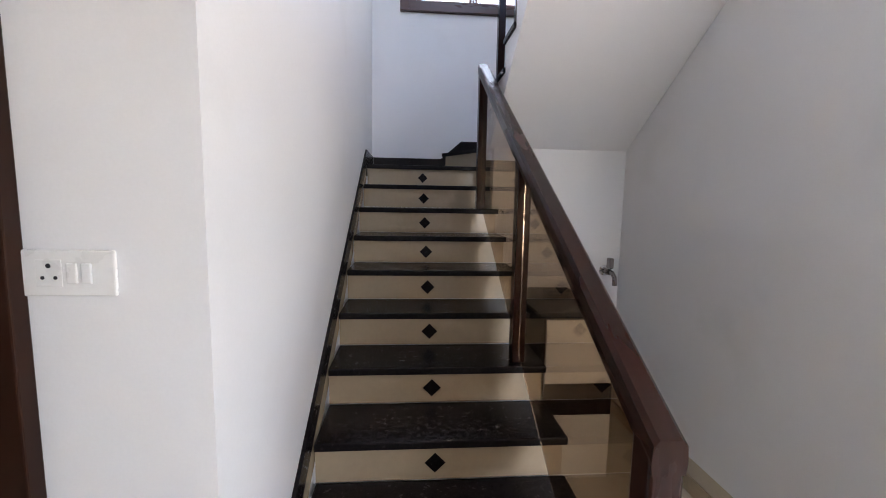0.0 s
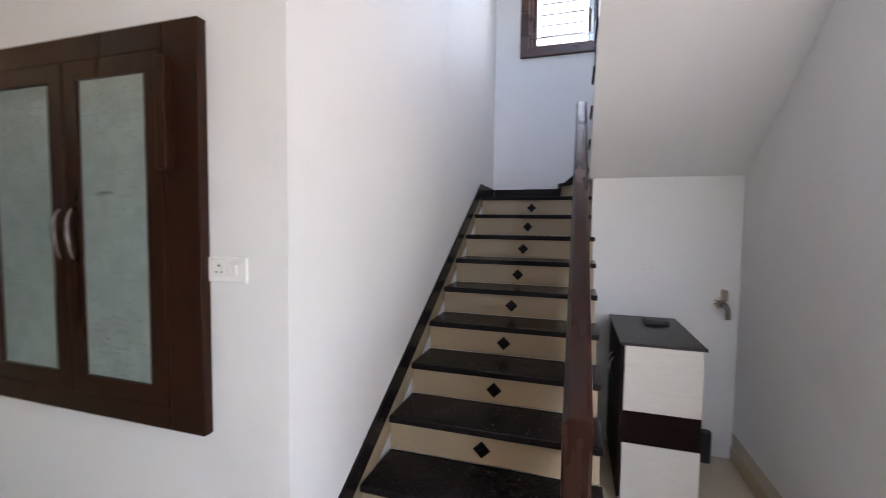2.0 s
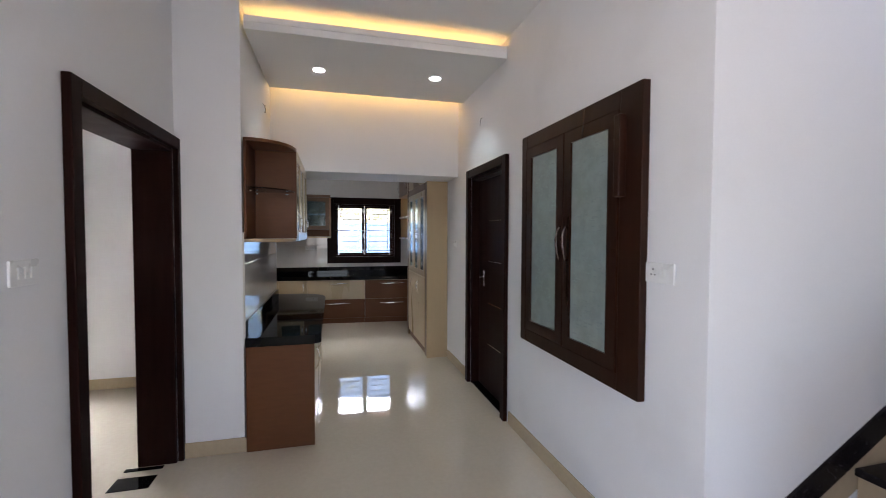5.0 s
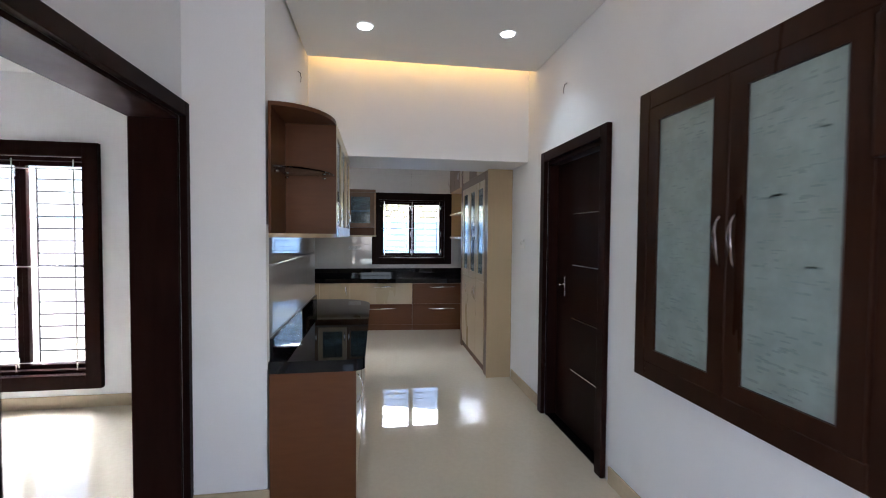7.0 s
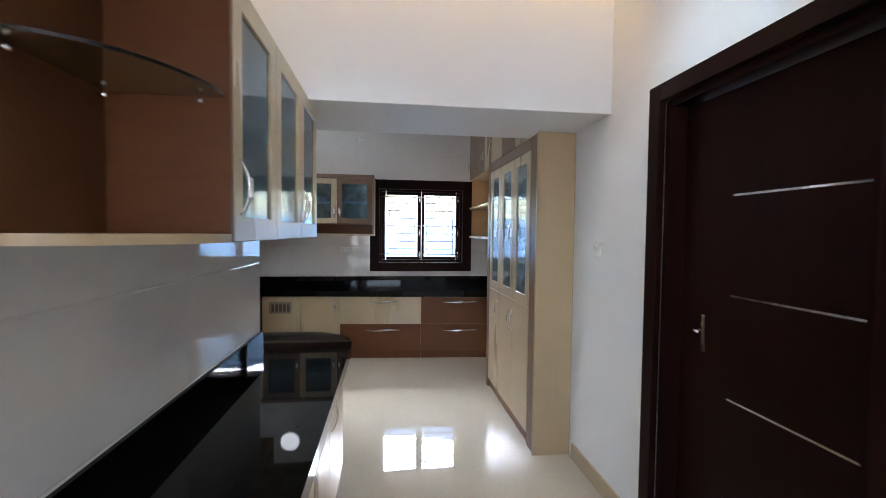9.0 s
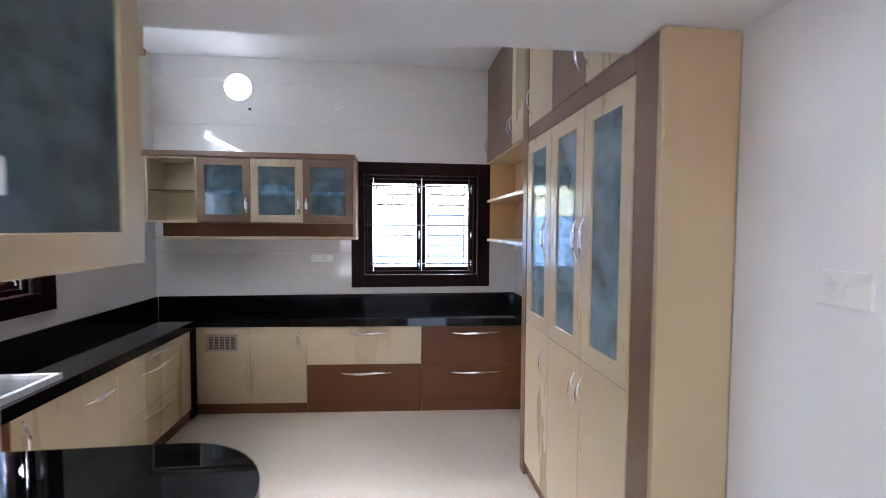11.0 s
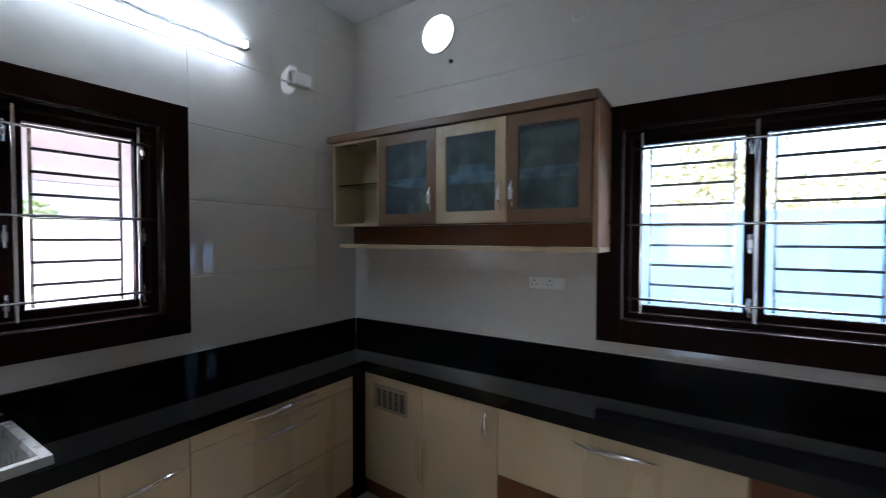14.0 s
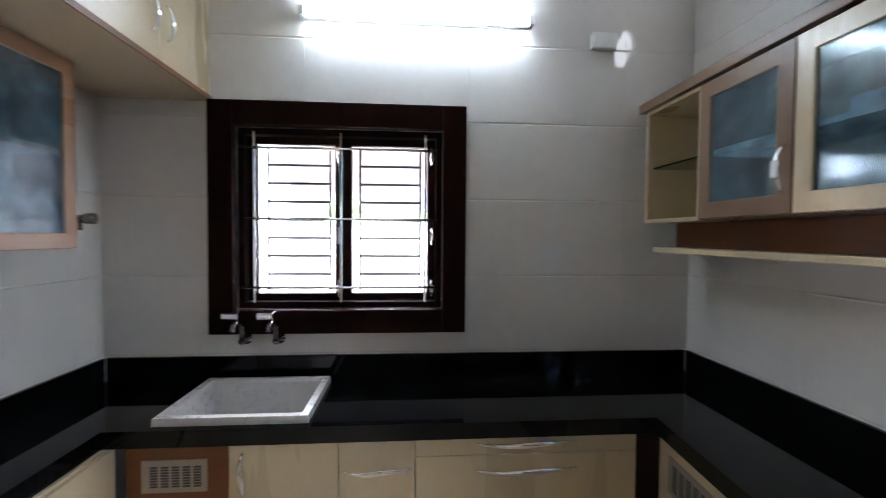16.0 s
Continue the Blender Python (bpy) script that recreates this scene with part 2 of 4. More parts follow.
def cyl(p, q, r, bm=None, seg=14, r2=None):
    bm = bm or bmesh.new()
    p, q = Vector(p), Vector(q)
    rot = (q - p).to_track_quat("Z", "Y").to_matrix().to_4x4()
    bmesh.ops.create_cone(bm, cap_ends=True, segments=seg, radius1=r, radius2=r if r2 is None else r2, depth=(q - p).length, matrix=Matrix.Translation((p + q) / 2) @ rot)
    return bm


def prism(points, axis, a, b, bm=None):
    """A flat outline drawn out along an axis from a to b. The outline gives the other two coordinates in order."""
    bm = bm or bmesh.new()
    def put(u, v, w):
        return {"x": (w, u, v), "y": (u, w, v), "z": (u, v, w)}[axis]
    lo = [bm.verts.new(put(u, v, a)) for u, v in points]
    hi = [bm.verts.new(put(u, v, b)) for u, v in points]
    bm.faces.new(lo)
    bm.faces.new(hi)
    for i in range(len(points)):
        j = (i + 1) % len(points)
        bm.faces.new((lo[i], lo[j], hi[j], hi[i]))
    return bm


def sweep(points, ru, rv, up=(0, 0, 1), seg=10, bm=None):
    """A tube of elliptical section along points."""
    bm = bm or bmesh.new()
    pts, rings = [Vector(p) for p in points], []
    for i, p in enumerate(pts):
        d = (pts[min(i + 1, len(pts) - 1)] - pts[max(i - 1, 0)]).normalized()
        u = d.cross(Vector(up)).normalized()
        v = u.cross(d)
        a = ru[i] if isinstance(ru, (list, tuple)) else ru
        b = rv[i] if isinstance(rv, (list, tuple)) else rv
        rings.append([bm.verts.new(p + u * a * math.cos(2 * math.pi * k / seg) + v * b * math.sin(2 * math.pi * k / seg)) for k in range(seg)])
    for r, s in zip(rings, rings[1:]):
        for k in range(seg):
            bm.faces.new((r[k], r[(k + 1) % seg], s[(k + 1) % seg], s[k]))
    bm.faces.new(rings[0])
    bm.faces.new(rings[-1])
    return bm


def ring(x0, x1, z0, z1, sx, sz, y0, y1):
    """A rectangular frame as one connected mesh."""
    bm = bmesh.new()
    def loop(dx, dz, y):
        return [bm.verts.new(p) for p in ((x0 + dx, y, z0 + dz), (x1 - dx, y, z0 + dz), (x1 - dx, y, z1 - dz), (x0 + dx, y, z1 - dz))]
    c = 0.0025
    ls = [loop(0, 0, y0), loop(0, 0, y1 - c), loop(c, c, y1), loop(sx - c, sz - c, y1), loop(sx, sz, y1 - c), loop(sx, sz, y0)]
    for a, b in zip(ls, ls[1:] + ls[:1]):
        for k in range(4):
            bm.faces.new((a[k], a[(k + 1) % 4], b[(k + 1) % 4], b[k]))
    return bm


def wall(name, axis, c0, c1, a0, a1, z0, z1, material, label, holes=()):
    """A thick wall across axis from c0 to c1, along the other axis from a0 to a1, with openings (a0, a1, z0, z1) cut through."""
    us = sorted({a0, a1, *[h[0] for h in holes], *[h[1] for h in holes]})
    zs = sorted({z0, z1, *[h[2] for h in holes], *[h[3] for h in holes]})
    def full(i, j):
        if not (0 <= i < len(us) - 1 and 0 <= j < len(zs) - 1):
            return False
        u, z = (us[i] + us[i + 1]) / 2, (zs[j] + zs[j + 1]) / 2
        return not any(h[0] < u < h[1] and h[2] < z < h[3] for h in holes)
    bm = bmesh.new()
    def P(u, c, z):
        return bm.verts.new((c, u, z) if axis == "x" else (u, c, z))
    for i in range(len(us) - 1):
        for j in range(len(zs) - 1):
            if not full(i, j):
                continue
            u, v, z, w = us[i], us[i + 1], zs[j], zs[j + 1]
            for c in (c0, c1):
                bm.faces.new([P(u, c, z), P(v, c, z), P(v, c, w), P(u, c, w)])
            for di, dj, q in ((-1, 0, ((u, z), (u, w))), (1, 0, ((v, z), (v, w))), (0, -1, ((u, z), (v, z))), (0, 1, ((u, w), (v, w)))):
                if not full(i + di, j + dj):
                    (p, s), (r, t) = q
                    bm.faces.new([P(p, c0, s), P(r, c0, t), P(r, c1, t), P(p, c1, s)])
    bmesh.ops.remove_doubles(bm, verts=bm.verts[:], dist=1e-5)
    return solid(name, bm, material, label, "wall", "structure")


def slab(name, x0, x1, y0, y1, z0, z1, material, label, category):
    return solid(name, B(x0, x1, y0, y1, z0, z1), material, label, category, "structure")


# ---- structure ----
W1 = (-0.355, 0.72, 1.08, 2.015)      # west kitchen window opening: y0, y1, z0, z1
W2 = (-5.245, -4.25, 1.125, 2.005)     # south kitchen window opening: x0, x1, z0, z1
VENT_Y, VENT_Z, VENT_R = -1.457, 2.766, 0.12
DOORWAY = (-1.835, -0.76, 0.0, 2.03)
DOOR = (-2.80, -1.94, 0.0, 2.045)
SW = (0.33, 1.60, 3.36, 4.40)
RW = (-3.80, -2.75, 0.28, 2.06)

bm = B(XW - 0.2, 1.0, -5.3, YB + 0.2, -0.26, 0.0)
B(1.0, XH + 0.2, -5.3, 1.25, -0.26, 0.0, 0, bm)
B(XR, XH + 0.2, 1.25, YB + 0.2, -0.26, 0.0, 0, bm)
solid("floor", bm, FLOOR, "polished cream vitrified tile floor reflecting the windows", "floor", "structure")
slab("floor_under_stairs", 1.0, XR, 1.25, NOOK_Y + 0.12, -0.28, SUNK, FLOOR, "cream tile floor one step lower under the stairs", "floor")
wall("wall_corridor_north", "y", YR, YR + 0.15, -3.703, XS, 0, CEIL, WALL, "plain white painted corridor wall", [DOOR])
wall("wall_stair_west", "x", XS - 0.15, XS, YR + 0.15, YB, 0, STAIR_TOP, WALL, "tall white painted stair wall")
wall("wall_stair_north", "y", YB, YB + 0.2, XS - 0.15, XR + 0.2, 0, STAIR_TOP, WALL, "white stair wall with a high window", [SW])
wall("wall_stair_east", "x", XR, XR + 0.2, YR, YB, 0, STAIR_TOP, WALL, "plain white wall beside the stairs")
# Unseen opening, cut to let sky light onto the north stair wall.
wall("wall_stair_south_upper", "y", YR, YR + 0.15, XS, XR, CEIL + 0.12, STAIR_TOP, WALL, "white wall above the hall ceiling, open to the upper floor", [(0.3, 1.7, 3.5, 5.2)])
wall("wall_hall_northeast", "y", YR, YR + 0.2, XR + 0.2, XH, 0, CEIL, WALL, "plain white hall wall")
# Made-up unseen opening, added to let daylight into the hall.
wall("wall_hall_east", "x", XH, XH + 0.2, YL - 0.22, YR + 0.2, 0, CEIL, WALL, "white hall wall with a made-up opening for daylight", [(-1.0, 0.2, 0.9, 2.1)])
# The second opening here is unseen too, added for more hall daylight.
wall("wall_hall_south", "y", YL - 0.22, YL, XP, XH, 0, CEIL, WALL, "white hall wall with a framed doorway and an added daylight opening", [DOORWAY, (1.7, 3.3, 0.75, 2.45)])
wall("wall_pillar", "x", XP - 0.2, XP, YL - 0.22, YT - 0.013, 0, CEIL, WALL, "white painted pillar face")
wall("wall_tiled_block", "y", YL - 0.22, YT - 0.013, XB, XP - 0.2, 0, CEIL, WALL, "white wall block behind the side worktop")
wall("wall_kitchen_east", "x", XE + 0.012, XE + 0.19, YS - 0.2, YL + 0.2, 0, CEIL, WALL, "kitchen wall behind the wall cabinet")
wall("wall_kitchen_south", "y", YS - 0.2, YS - 0.012, XW - 0.2, XE, 0, CEIL, GROUT, "grouted backing of the tiled kitchen wall", [W2])
wall("wall_kitchen_west", "x", XW - 0.2, XW - 0.012, YS - 0.012, YN + 0.2, 0, CEIL, GROUT, "grouted backing of the tiled kitchen window wall", [W1])
wall("wall_kitchen_north", "y", YN + 0.012, YN + 0.2, XW - 0.012, -3.66, 0, CEIL, WALL, "white kitchen wall behind the tall cabinets")
wall("wall_room_west", "x", XE + 0.0, XE + 0.19, -5.3, YS - 0.2, 0, CEIL, WALL, "white bedroom wall with a window", [RW])
wall("wall_room_south", "y", -5.3, -5.1, XE + 0.19, 0.4, 0, CEIL, WALL, "plain white bedroom wall")
wall("wall_room_east", "x", 0.4, 0.6, -5.3, YL - 0.22, 0, CEIL, WALL, "plain white bedroom wall")
slab("ceiling_hall", XS - 0.15, XH + 0.2, YL - 0.22, YR + 0.15, CEIL, CEIL + 0.12, CEILING, "white painted hall ceiling", "ceiling")
slab("ceiling_corridor", -3.27, XS - 0.15, YL - 0.22, YR + 0.15, CEIL, CEIL + 0.12, CEILING, "white painted corridor ceiling", "ceiling")
slab("ceiling_kitchen", XW - 0.2, -3.27, YS - 0.2, YN + 0.2, CEIL, CEIL + 0.12, CEILING, "white kitchen ceiling", "ceiling")
slab("ceiling_room", XE, 0.6, -5.3, YL - 0.22, CEIL, CEIL + 0.12, CEILING, "white bedroom ceiling", "ceiling")
slab("ceiling_stair", XS - 0.15, XR + 0.2, YR, YB + 0.2, STAIR_TOP, STAIR_TOP + 0.12, CEILING, "white ceiling high above the stairs", "ceiling")
slab("beam_kitchen_entrance", -3.92, -3.27, YT - 0.4, YN - 0.002, BEAM, CEIL - 0.003, WALL, "deep white beam over the kitchen entrance", "beam")
slab("false_ceiling", -3.10, -1.92, YT + 0.003, YR - 0.003, 2.87, 2.92, CEILING, "dropped white ceiling panel with hidden strip light", "ceiling")
slab("ceiling_lip_near", -1.95, -1.92, YT + 0.003, YR - 0.003, 2.922, 2.965, CEILING, "white lip of the dropped ceiling", "trim")
slab("ceiling_lip_far", -3.10, -3.07, YT + 0.003, YR - 0.003, 2.922, 2.95, CEILING, "white lip of the dropped ceiling", "trim")
for x in (-2.02, -3.16):
    solid("cove_strip_light", B(x - 0.012, x + 0.012, YT + 0.03, YR - 0.03, 2.922, 2.934) if x > -3 else B(x - 0.012, x + 0.012, YT + 0.03, YR - 0.03, 2.985, 2.997), COVE, "warm yellow strip light hidden in the ceiling cove", "light", group="ceiling cove lights")

slab("ceiling_border_room", XE + 0.191, XE + 0.55, -5.1, YL - 0.221, 2.72, 2.80, CEILING, "dropped white ceiling border in the bedroom", "trim")

# skirtings
def skirting(x0, x1, y0, y1):
    solid("baseboard", B(x0, x1, y0, y1, 0.0, 0.10, 0.003), SKIRT, "beige tile skirting along the wall", "skirting", "structure")
skirting(-1.825, XS, YR - 0.012, YR)
skirting(-3.66, -2.915, YR - 0.012, YR)
skirting(XP, XP + 0.012, YL + 0.01, YT)
skirting(-0.66, XH, YL, YL + 0.012)
solid("baseboard", B(XR - 0.012, XR, 1.25, NOOK_Y, SUNK, SUNK + 0.10, 0.003), SKIRT, "beige tile skirting in the sunken alcove", "skirting", "structure")
skirting(XE + 0.19, XE + 0.202, -5.1, YL - 0.22)
skirting(-3.71, -3.66, YR + 0.1, YR + 0.112)


# ---- tiles on the kitchen walls ----
def tiled(name, axis, face, a0, a1, z0, z1, aj, zj, tw, th, holes, wall_name, sign):
    """Glossy wall tiles, each a piece of its own, from a joint at (aj, zj)."""
    parent = bpy.data.objects[wall_name]
    def cuts(lo, hi, j, step):
        k = math.ceil((lo - j) / step)
        c = [lo]
        while j + k * step < hi - 0.02:
            if j + k * step > lo + 0.02:
                c.append(j + k * step)
            k += 1
        return c + [hi]
    us, zs, g, gz = cuts(a0, a1, aj, tw), cuts(z0, z1, zj, th), 0.0004, 0.0
    for u, v in zip(us, us[1:]):
        for z, w in zip(zs, zs[1:]):
            rects = [(u + g, v - g, z + gz, w - gz)]
            for h in holes:
                out = []
                for r in rects:
                    if r[1] <= h[0] or r[0] >= h[1] or r[3] <= h[2] or r[2] >= h[3]:
                        out.append(r)
                        continue
                    if r[0] < h[0]: out.append((r[0], h[0], r[2], r[3]))
                    if r[1] > h[1]: out.append((h[1], r[1], r[2], r[3]))
                    m0, m1 = max(r[0], h[0]), min(r[1], h[1])
                    if r[2] < h[2]: out.append((m0, m1, r[2], h[2]))
                    if r[3] > h[3]: out.append((m0, m1, h[3], r[3]))
                rects = [r for r in out if r[1] - r[0] > 0.004 and r[3] - r[2] > 0.004]
            if not rects:
                continue
            bm = bmesh.new()
            for r in rects:
                c, e, k = face - sign * 0.0115, face - sign * 0.0024, 0.0060
                profile = [(c, r[2]), (e, r[2]), (face, r[2] + k), (face, r[3] - k), (e, r[3]), (c, r[3])]
                prism(profile, "y" if axis == "x" else "x", r[0], r[1], bm)
            part("tile", bm, TILE, parent)


# ---- windows ----
def window(name, label, m, w, h, depth, sashes, bars, wood=WOOD, casing=0.115, proud=0.045, inset=0.03):
    """A wooden window in its opening: local x along the wall, y into the room, z up from the opening's foot."""
    win = thing(name, label, "window", m, "structure")
    c = casing
    for x0, x1, z0, z1 in ((-c, 0, -c, h + c), (w, w + c, -c, h + c), (0, w, -c, 0), (0, w, h, h + c)):
        part("casing", B(x0, x1, -0.02, proud, z0, z1, 0.004), wood, win)
    for x0, x1, z0, z1 in ((0, 0.03, 0, h), (w - 0.03, w, 0, h), (0.03, w - 0.03, 0, 0.03), (0.03, w - 0.03, h - 0.03, h)):
        part("window_frame", B(x0, x1, -depth, -0.021, z0, z1), wood, win)
    step = (w - 0.06) / sashes
    for k in range(sashes):
        x0, x1, s, r = 0.03 + k * step, 0.03 + (k + 1) * step, 0.042, 0.035
        bm = ring(x0, x1, 0.03, h - 0.03, s, r, -0.115, -0.075)
        sash = part("sash", bm, wood, win)
        pane = part("pane", B(x0 + s - 0.005, x1 - s + 0.005, -0.098, -0.093, 0.025 + r, h - 0.025 - r), CLEAR, sash)
        pane.visible_shadow = False
        for b in range(bars):
            z = 0.03 + r + (h - 0.06 - 2 * r) * (b + 1) / (bars + 1)
            part("grille_bar", B(x0 + s + 0.035, x1 - s - 0.035, -0.145, -0.137, z - 0.006, z + 0.006), BARS, win)
        for x in (x0 + s + 0.035, x1 - s - 0.035):
            part("grille_upright", B(x - 0.007, x + 0.007, -0.146, -0.138, 0.03 + r, h - 0.03 - r), STEEL, win)
    y = 0.012
    for z in (0.03 + 0.075, h * 0.5, h - 0.10):
        part("steel_rod", cyl((0.02, y, z), (w - 0.02, y, z), 0.006, seg=10), STEEL, win, smooth=True)
    for k in range(sashes + 1):
        x = 0.085 + k * (w - 0.17) / sashes
        part("steel_upright", B(x - 0.006, x + 0.006, y - 0.014, y - 0.008, 0.03, h - 0.02, 0.0015), STEEL, win)
    for k in range(sashes):
        x = 0.030 + k * step + 0.018
        for z in (0.05, h * 0.36, h - 0.16):
            part("latch", cyl((x, -0.052, z), (x, -0.052, z + 0.085), 0.007, B(x - 0.009, x + 0.009, -0.074, -0.045, z + 0.02, z + 0.06, 0.003), 10), STEEL, win, "steel sash latch")
    return win


window("window_1", "dark wood two-sash kitchen window with steel rods", pose(XW - 0.006, W1[1], W1[2], 0, 0, -90), W1[1] - W1[0], W1[3] - W1[2], 0.16, 2, 7)
window("window_2", "dark wood two-sash window above the sink", pose(W2[0], YS - 0.006, W2[2]), W2[1] - W2[0], W2[3] - W2[2], 0.16, 2, 7)
window("window_3", "brown wood stair window with steel grille", pose(SW[1], YB - 0.002, SW[2], 0, 0, 180), SW[1] - SW[0], SW[3] - SW[2], 0.16, 2, 7, WOOD_BROWN, 0.085)
window("window_4", "tall dark wood bedroom window with steel grille", pose(XE + 0.192, RW[1], RW[2], 0, 0, -90), RW[1] - RW[0], RW[3] - RW[2], 0.16, 2, 15)

tiled("tile", "x", XW, YS, YN, 0.60, CEIL, 0.167, 1.287, 0.80, 0.382, [W1], "wall_kitchen_west", 1)
tiled("tile", "y", YS, XW, XE, 0.60, CEIL, -5.377, 1.287, 0.80, 0.382, [W2], "wall_kitchen_south", 1)
tiled("tile", "y", YT, XB, XP, 0.74, 1.50, -2.67, 1.287, 0.80, 0.382, [], "wall_tiled_block", 1)
tiled("tile", "x", XE, YS, YL + 0.2, 0.60, CEIL, -1.35, 1.287, 0.80, 0.382, [], "wall_kitchen_east", -1)

tiled("tile", "y", YN, XW, -5.0, 0.60, CEIL, -5.377, 1.287, 0.80, 0.382, [], "wall_kitchen_north", -1)

# daylit vent hole high on the west wall, drawn as a glowing disc
rl = thing("daylit_vent_disc", "glowing disc standing in for a daylit round vent hole", "light", pose(XW, VENT_Y, VENT_Z, 0, 0, -90))
part("rim", cyl((0, 0.0005, 0), (0, 0.010, 0), VENT_R, seg=40), PLASTIC, rl)
part("glow_disc", cyl((0, 0.0102, 0), (0, 0.016, 0), VENT_R - 0.006, seg=40, r2=VENT_R - 0.012), VENT_GLOW, rl, "glowing disc for the daylight in the hole")


# ---- doors ----
def door_frame(name, label, x0, x1, top, face, back, sign, width=0.075, jamb=0.03):
    """Architrave on the room side and a deep jamb lining; sign: +1 if the room lies towards -y."""
    fr = thing(name, label, "door frame", kind="structure")
    p = face - sign * 0.035
    q = face + sign * 0.02
    for a, b, z0, z1 in ((x0 - width, x0 + 0.002, 0, top + width), (x1 - 0.002, x1 + width, 0, top + width), (x0 + 0.002, x1 - 0.002, top - 0.002, top + width)):
        part("architrave", B(a, b, p, face - sign * 0.001, z0, z1, 0.004), WOOD, fr)
    for a, b, z0, z1 in ((x0, x0 + jamb, 0, top), (x1 - jamb, x1, 0, top), (x0 + jamb, x1 - jamb, top - jamb, top)):
        part("jamb", B(a, b, face, back, z0, z1), WOOD, fr)
    return fr


door_frame("door_frame_1", "dark polished wood frame of the closed door", DOOR[0], DOOR[1], DOOR[3], YR, YR + 0.15, 1)
door_frame("door_frame_2", "dark polished wood frame of an open doorway", DOORWAY[0], DOORWAY[1], DOORWAY[3], YL, YL - 0.22, -1, 0.07, 0.02)
leaf = thing("door_1", "closed dark wood flush door with steel inlay lines", "door", kind="structure")
part("door_leaf", B(DOOR[0] + 0.032, DOOR[1] - 0.032, YR + 0.075, YR + 0.112, 0.012, DOOR[3] - 0.034, 0.003), WOOD, leaf)
for z in (0.455, 0.843, 1.237, 1.615):
    part("inlay_line", B(-2.50, -2.04, YR + 0.0735, YR + 0.0765, z - 0.004, z + 0.004), STEEL, leaf, "thin steel inlay")
plate = part("handle_plate", B(DOOR[0] + 0.161, DOOR[0] + 0.183, YR + 0.070, YR + 0.0752, 0.99, 1.14, 0.003), CHROME, leaf, "chrome lock plate")
part("lever", sweep([(DOOR[0] + 0.172, YR + 0.07, 1.08), (DOOR[0] + 0.172, YR + 0.03, 1.08), (DOOR[0] + 0.18, YR + 0.027, 1.08), (DOOR[0] + 0.20, YR + 0.029, 1.078)], 0.006, 0.006), CHROME, plate, smooth=True)
part("threshold", B(DOOR[0] + 0.03, DOOR[1] - 0.03, YR + 0.003, YR + 0.15, 0.0, 0.012, 0.002), GRANITE, leaf, "black granite threshold")
for a, b in ((-1.80, -1.765), (-1.69, -1.55)):
    solid("doorway_threshold", B(a, b, YL - 0.28, YL - 0.065, 0.0, 0.005, 0.0015), GRANITE, "black granite strip in the doorway floor", "threshold", "structure")

# ---- niche cupboard in the corridor wall ----
NX0, NX1, NZ0, NZ1, NY = -1.55, -0.342, 0.75, 2.165, 0.925
niche = thing("niche_cupboard", "dark wood wall cupboard with two etched glass doors", "cupboard", Matrix.Translation((0, YR, 0)))
fy0, fy1 = NY - YR, -0.001
def nb(a, b, z, w, name="cupboard_frame", y0=fy0):
    return part(name, B(a, b, y0, fy1, z, w, 0.004), WOOD_NICHE, niche)
nb(NX0, NX0 + 0.085, NZ0, NZ1)
nb(NX1 - 0.15, NX1, NZ0, NZ1)
nb(NX0 + 0.0855, NX1 - 0.1505, NZ0, NZ0 + 0.085)
nb(NX0 + 0.0855, NX1 - 0.1505, NZ1 - 0.09, NZ1)
NM = (NX0 + 0.085 + NX1 - 0.15) / 2
NBACK = mat("niche_back_paint", (0.75, 0.80, 0.79), 0.6, vary=0.03)
part("back_panel", B(NX0 + 0.09, NX1 - 0.155, -0.012, -0.002, NZ0 + 0.09, NZ1 - 0.095), NBACK, niche)
def etched_marks(parent, x0, x1, z0, z1, y, seed):
    rnd = random.Random(seed)
    for _ in range(150):
        x, z = rnd.uniform(x0 + 0.01, x1 - 0.05), rnd.uniform(z0 + 0.01, z1 - 0.01)
        part("etched_line", B(x, min(x + rnd.uniform(0.015, 0.055), x1 - 0.005), y - 0.0012, y, z, z + rnd.uniform(0.004, 0.009)), ETCHMARK, parent)
ETCHMARK = mat("etched_line_grey", (0.14, 0.18, 0.175), 0.6, vary=0.2)
def niche_door(a, b, seed, hx):
    z0, z1, s = NZ0 + 0.087, NZ1 - 0.092, 0.075
    bm = ring(a, b, z0, z1, s, 0.07, fy0 + 0.012, fy0 - 0.006)
    d = part("door", bm, WOOD_NICHE, niche)
    part("pane", B(a + s - 0.006, b - s + 0.006, fy0 + 0.002, fy0 + 0.007, z0 + 0.065, z1 - 0.065), ETCHED, d, "etched pale glass pane")
    etched_marks(d, a + s, b - s, z0 + 0.07, z1 - 0.07, fy0 + 0.002, seed)
    part("handle", bow_mesh(0.20, 0.026, m=pose(hx, fy0 - 0.006, 1.44, 0, 90, 0) @ pose(0, 0, 0, 0, 0, 180)), DARK_CHROME, d, "chrome bow handle", smooth=True)


def bow_mesh(length, rise=0.028, m=Matrix()):
    """An arched chrome handle: local x along it, y away from the face."""
    pts, ru, rv, n = [], [], [], 12
    for i in range(n + 1):
        s = i / n
        pts.append((length * (s - 0.5), 0.002 + rise * math.sin(math.pi * s) ** 0.7, 0.004 * math.sin(2 * math.pi * s)))
        k = max(0.0, math.sin(math.pi * s)) ** 2
        ru.append(0.0035 + 0.0015 * k)
        rv.append(0.0045 + 0.0085 * k)
    bm = sweep(pts, ru, rv, (0, 0, 1), 8)
    bm.transform(m)
    return bm


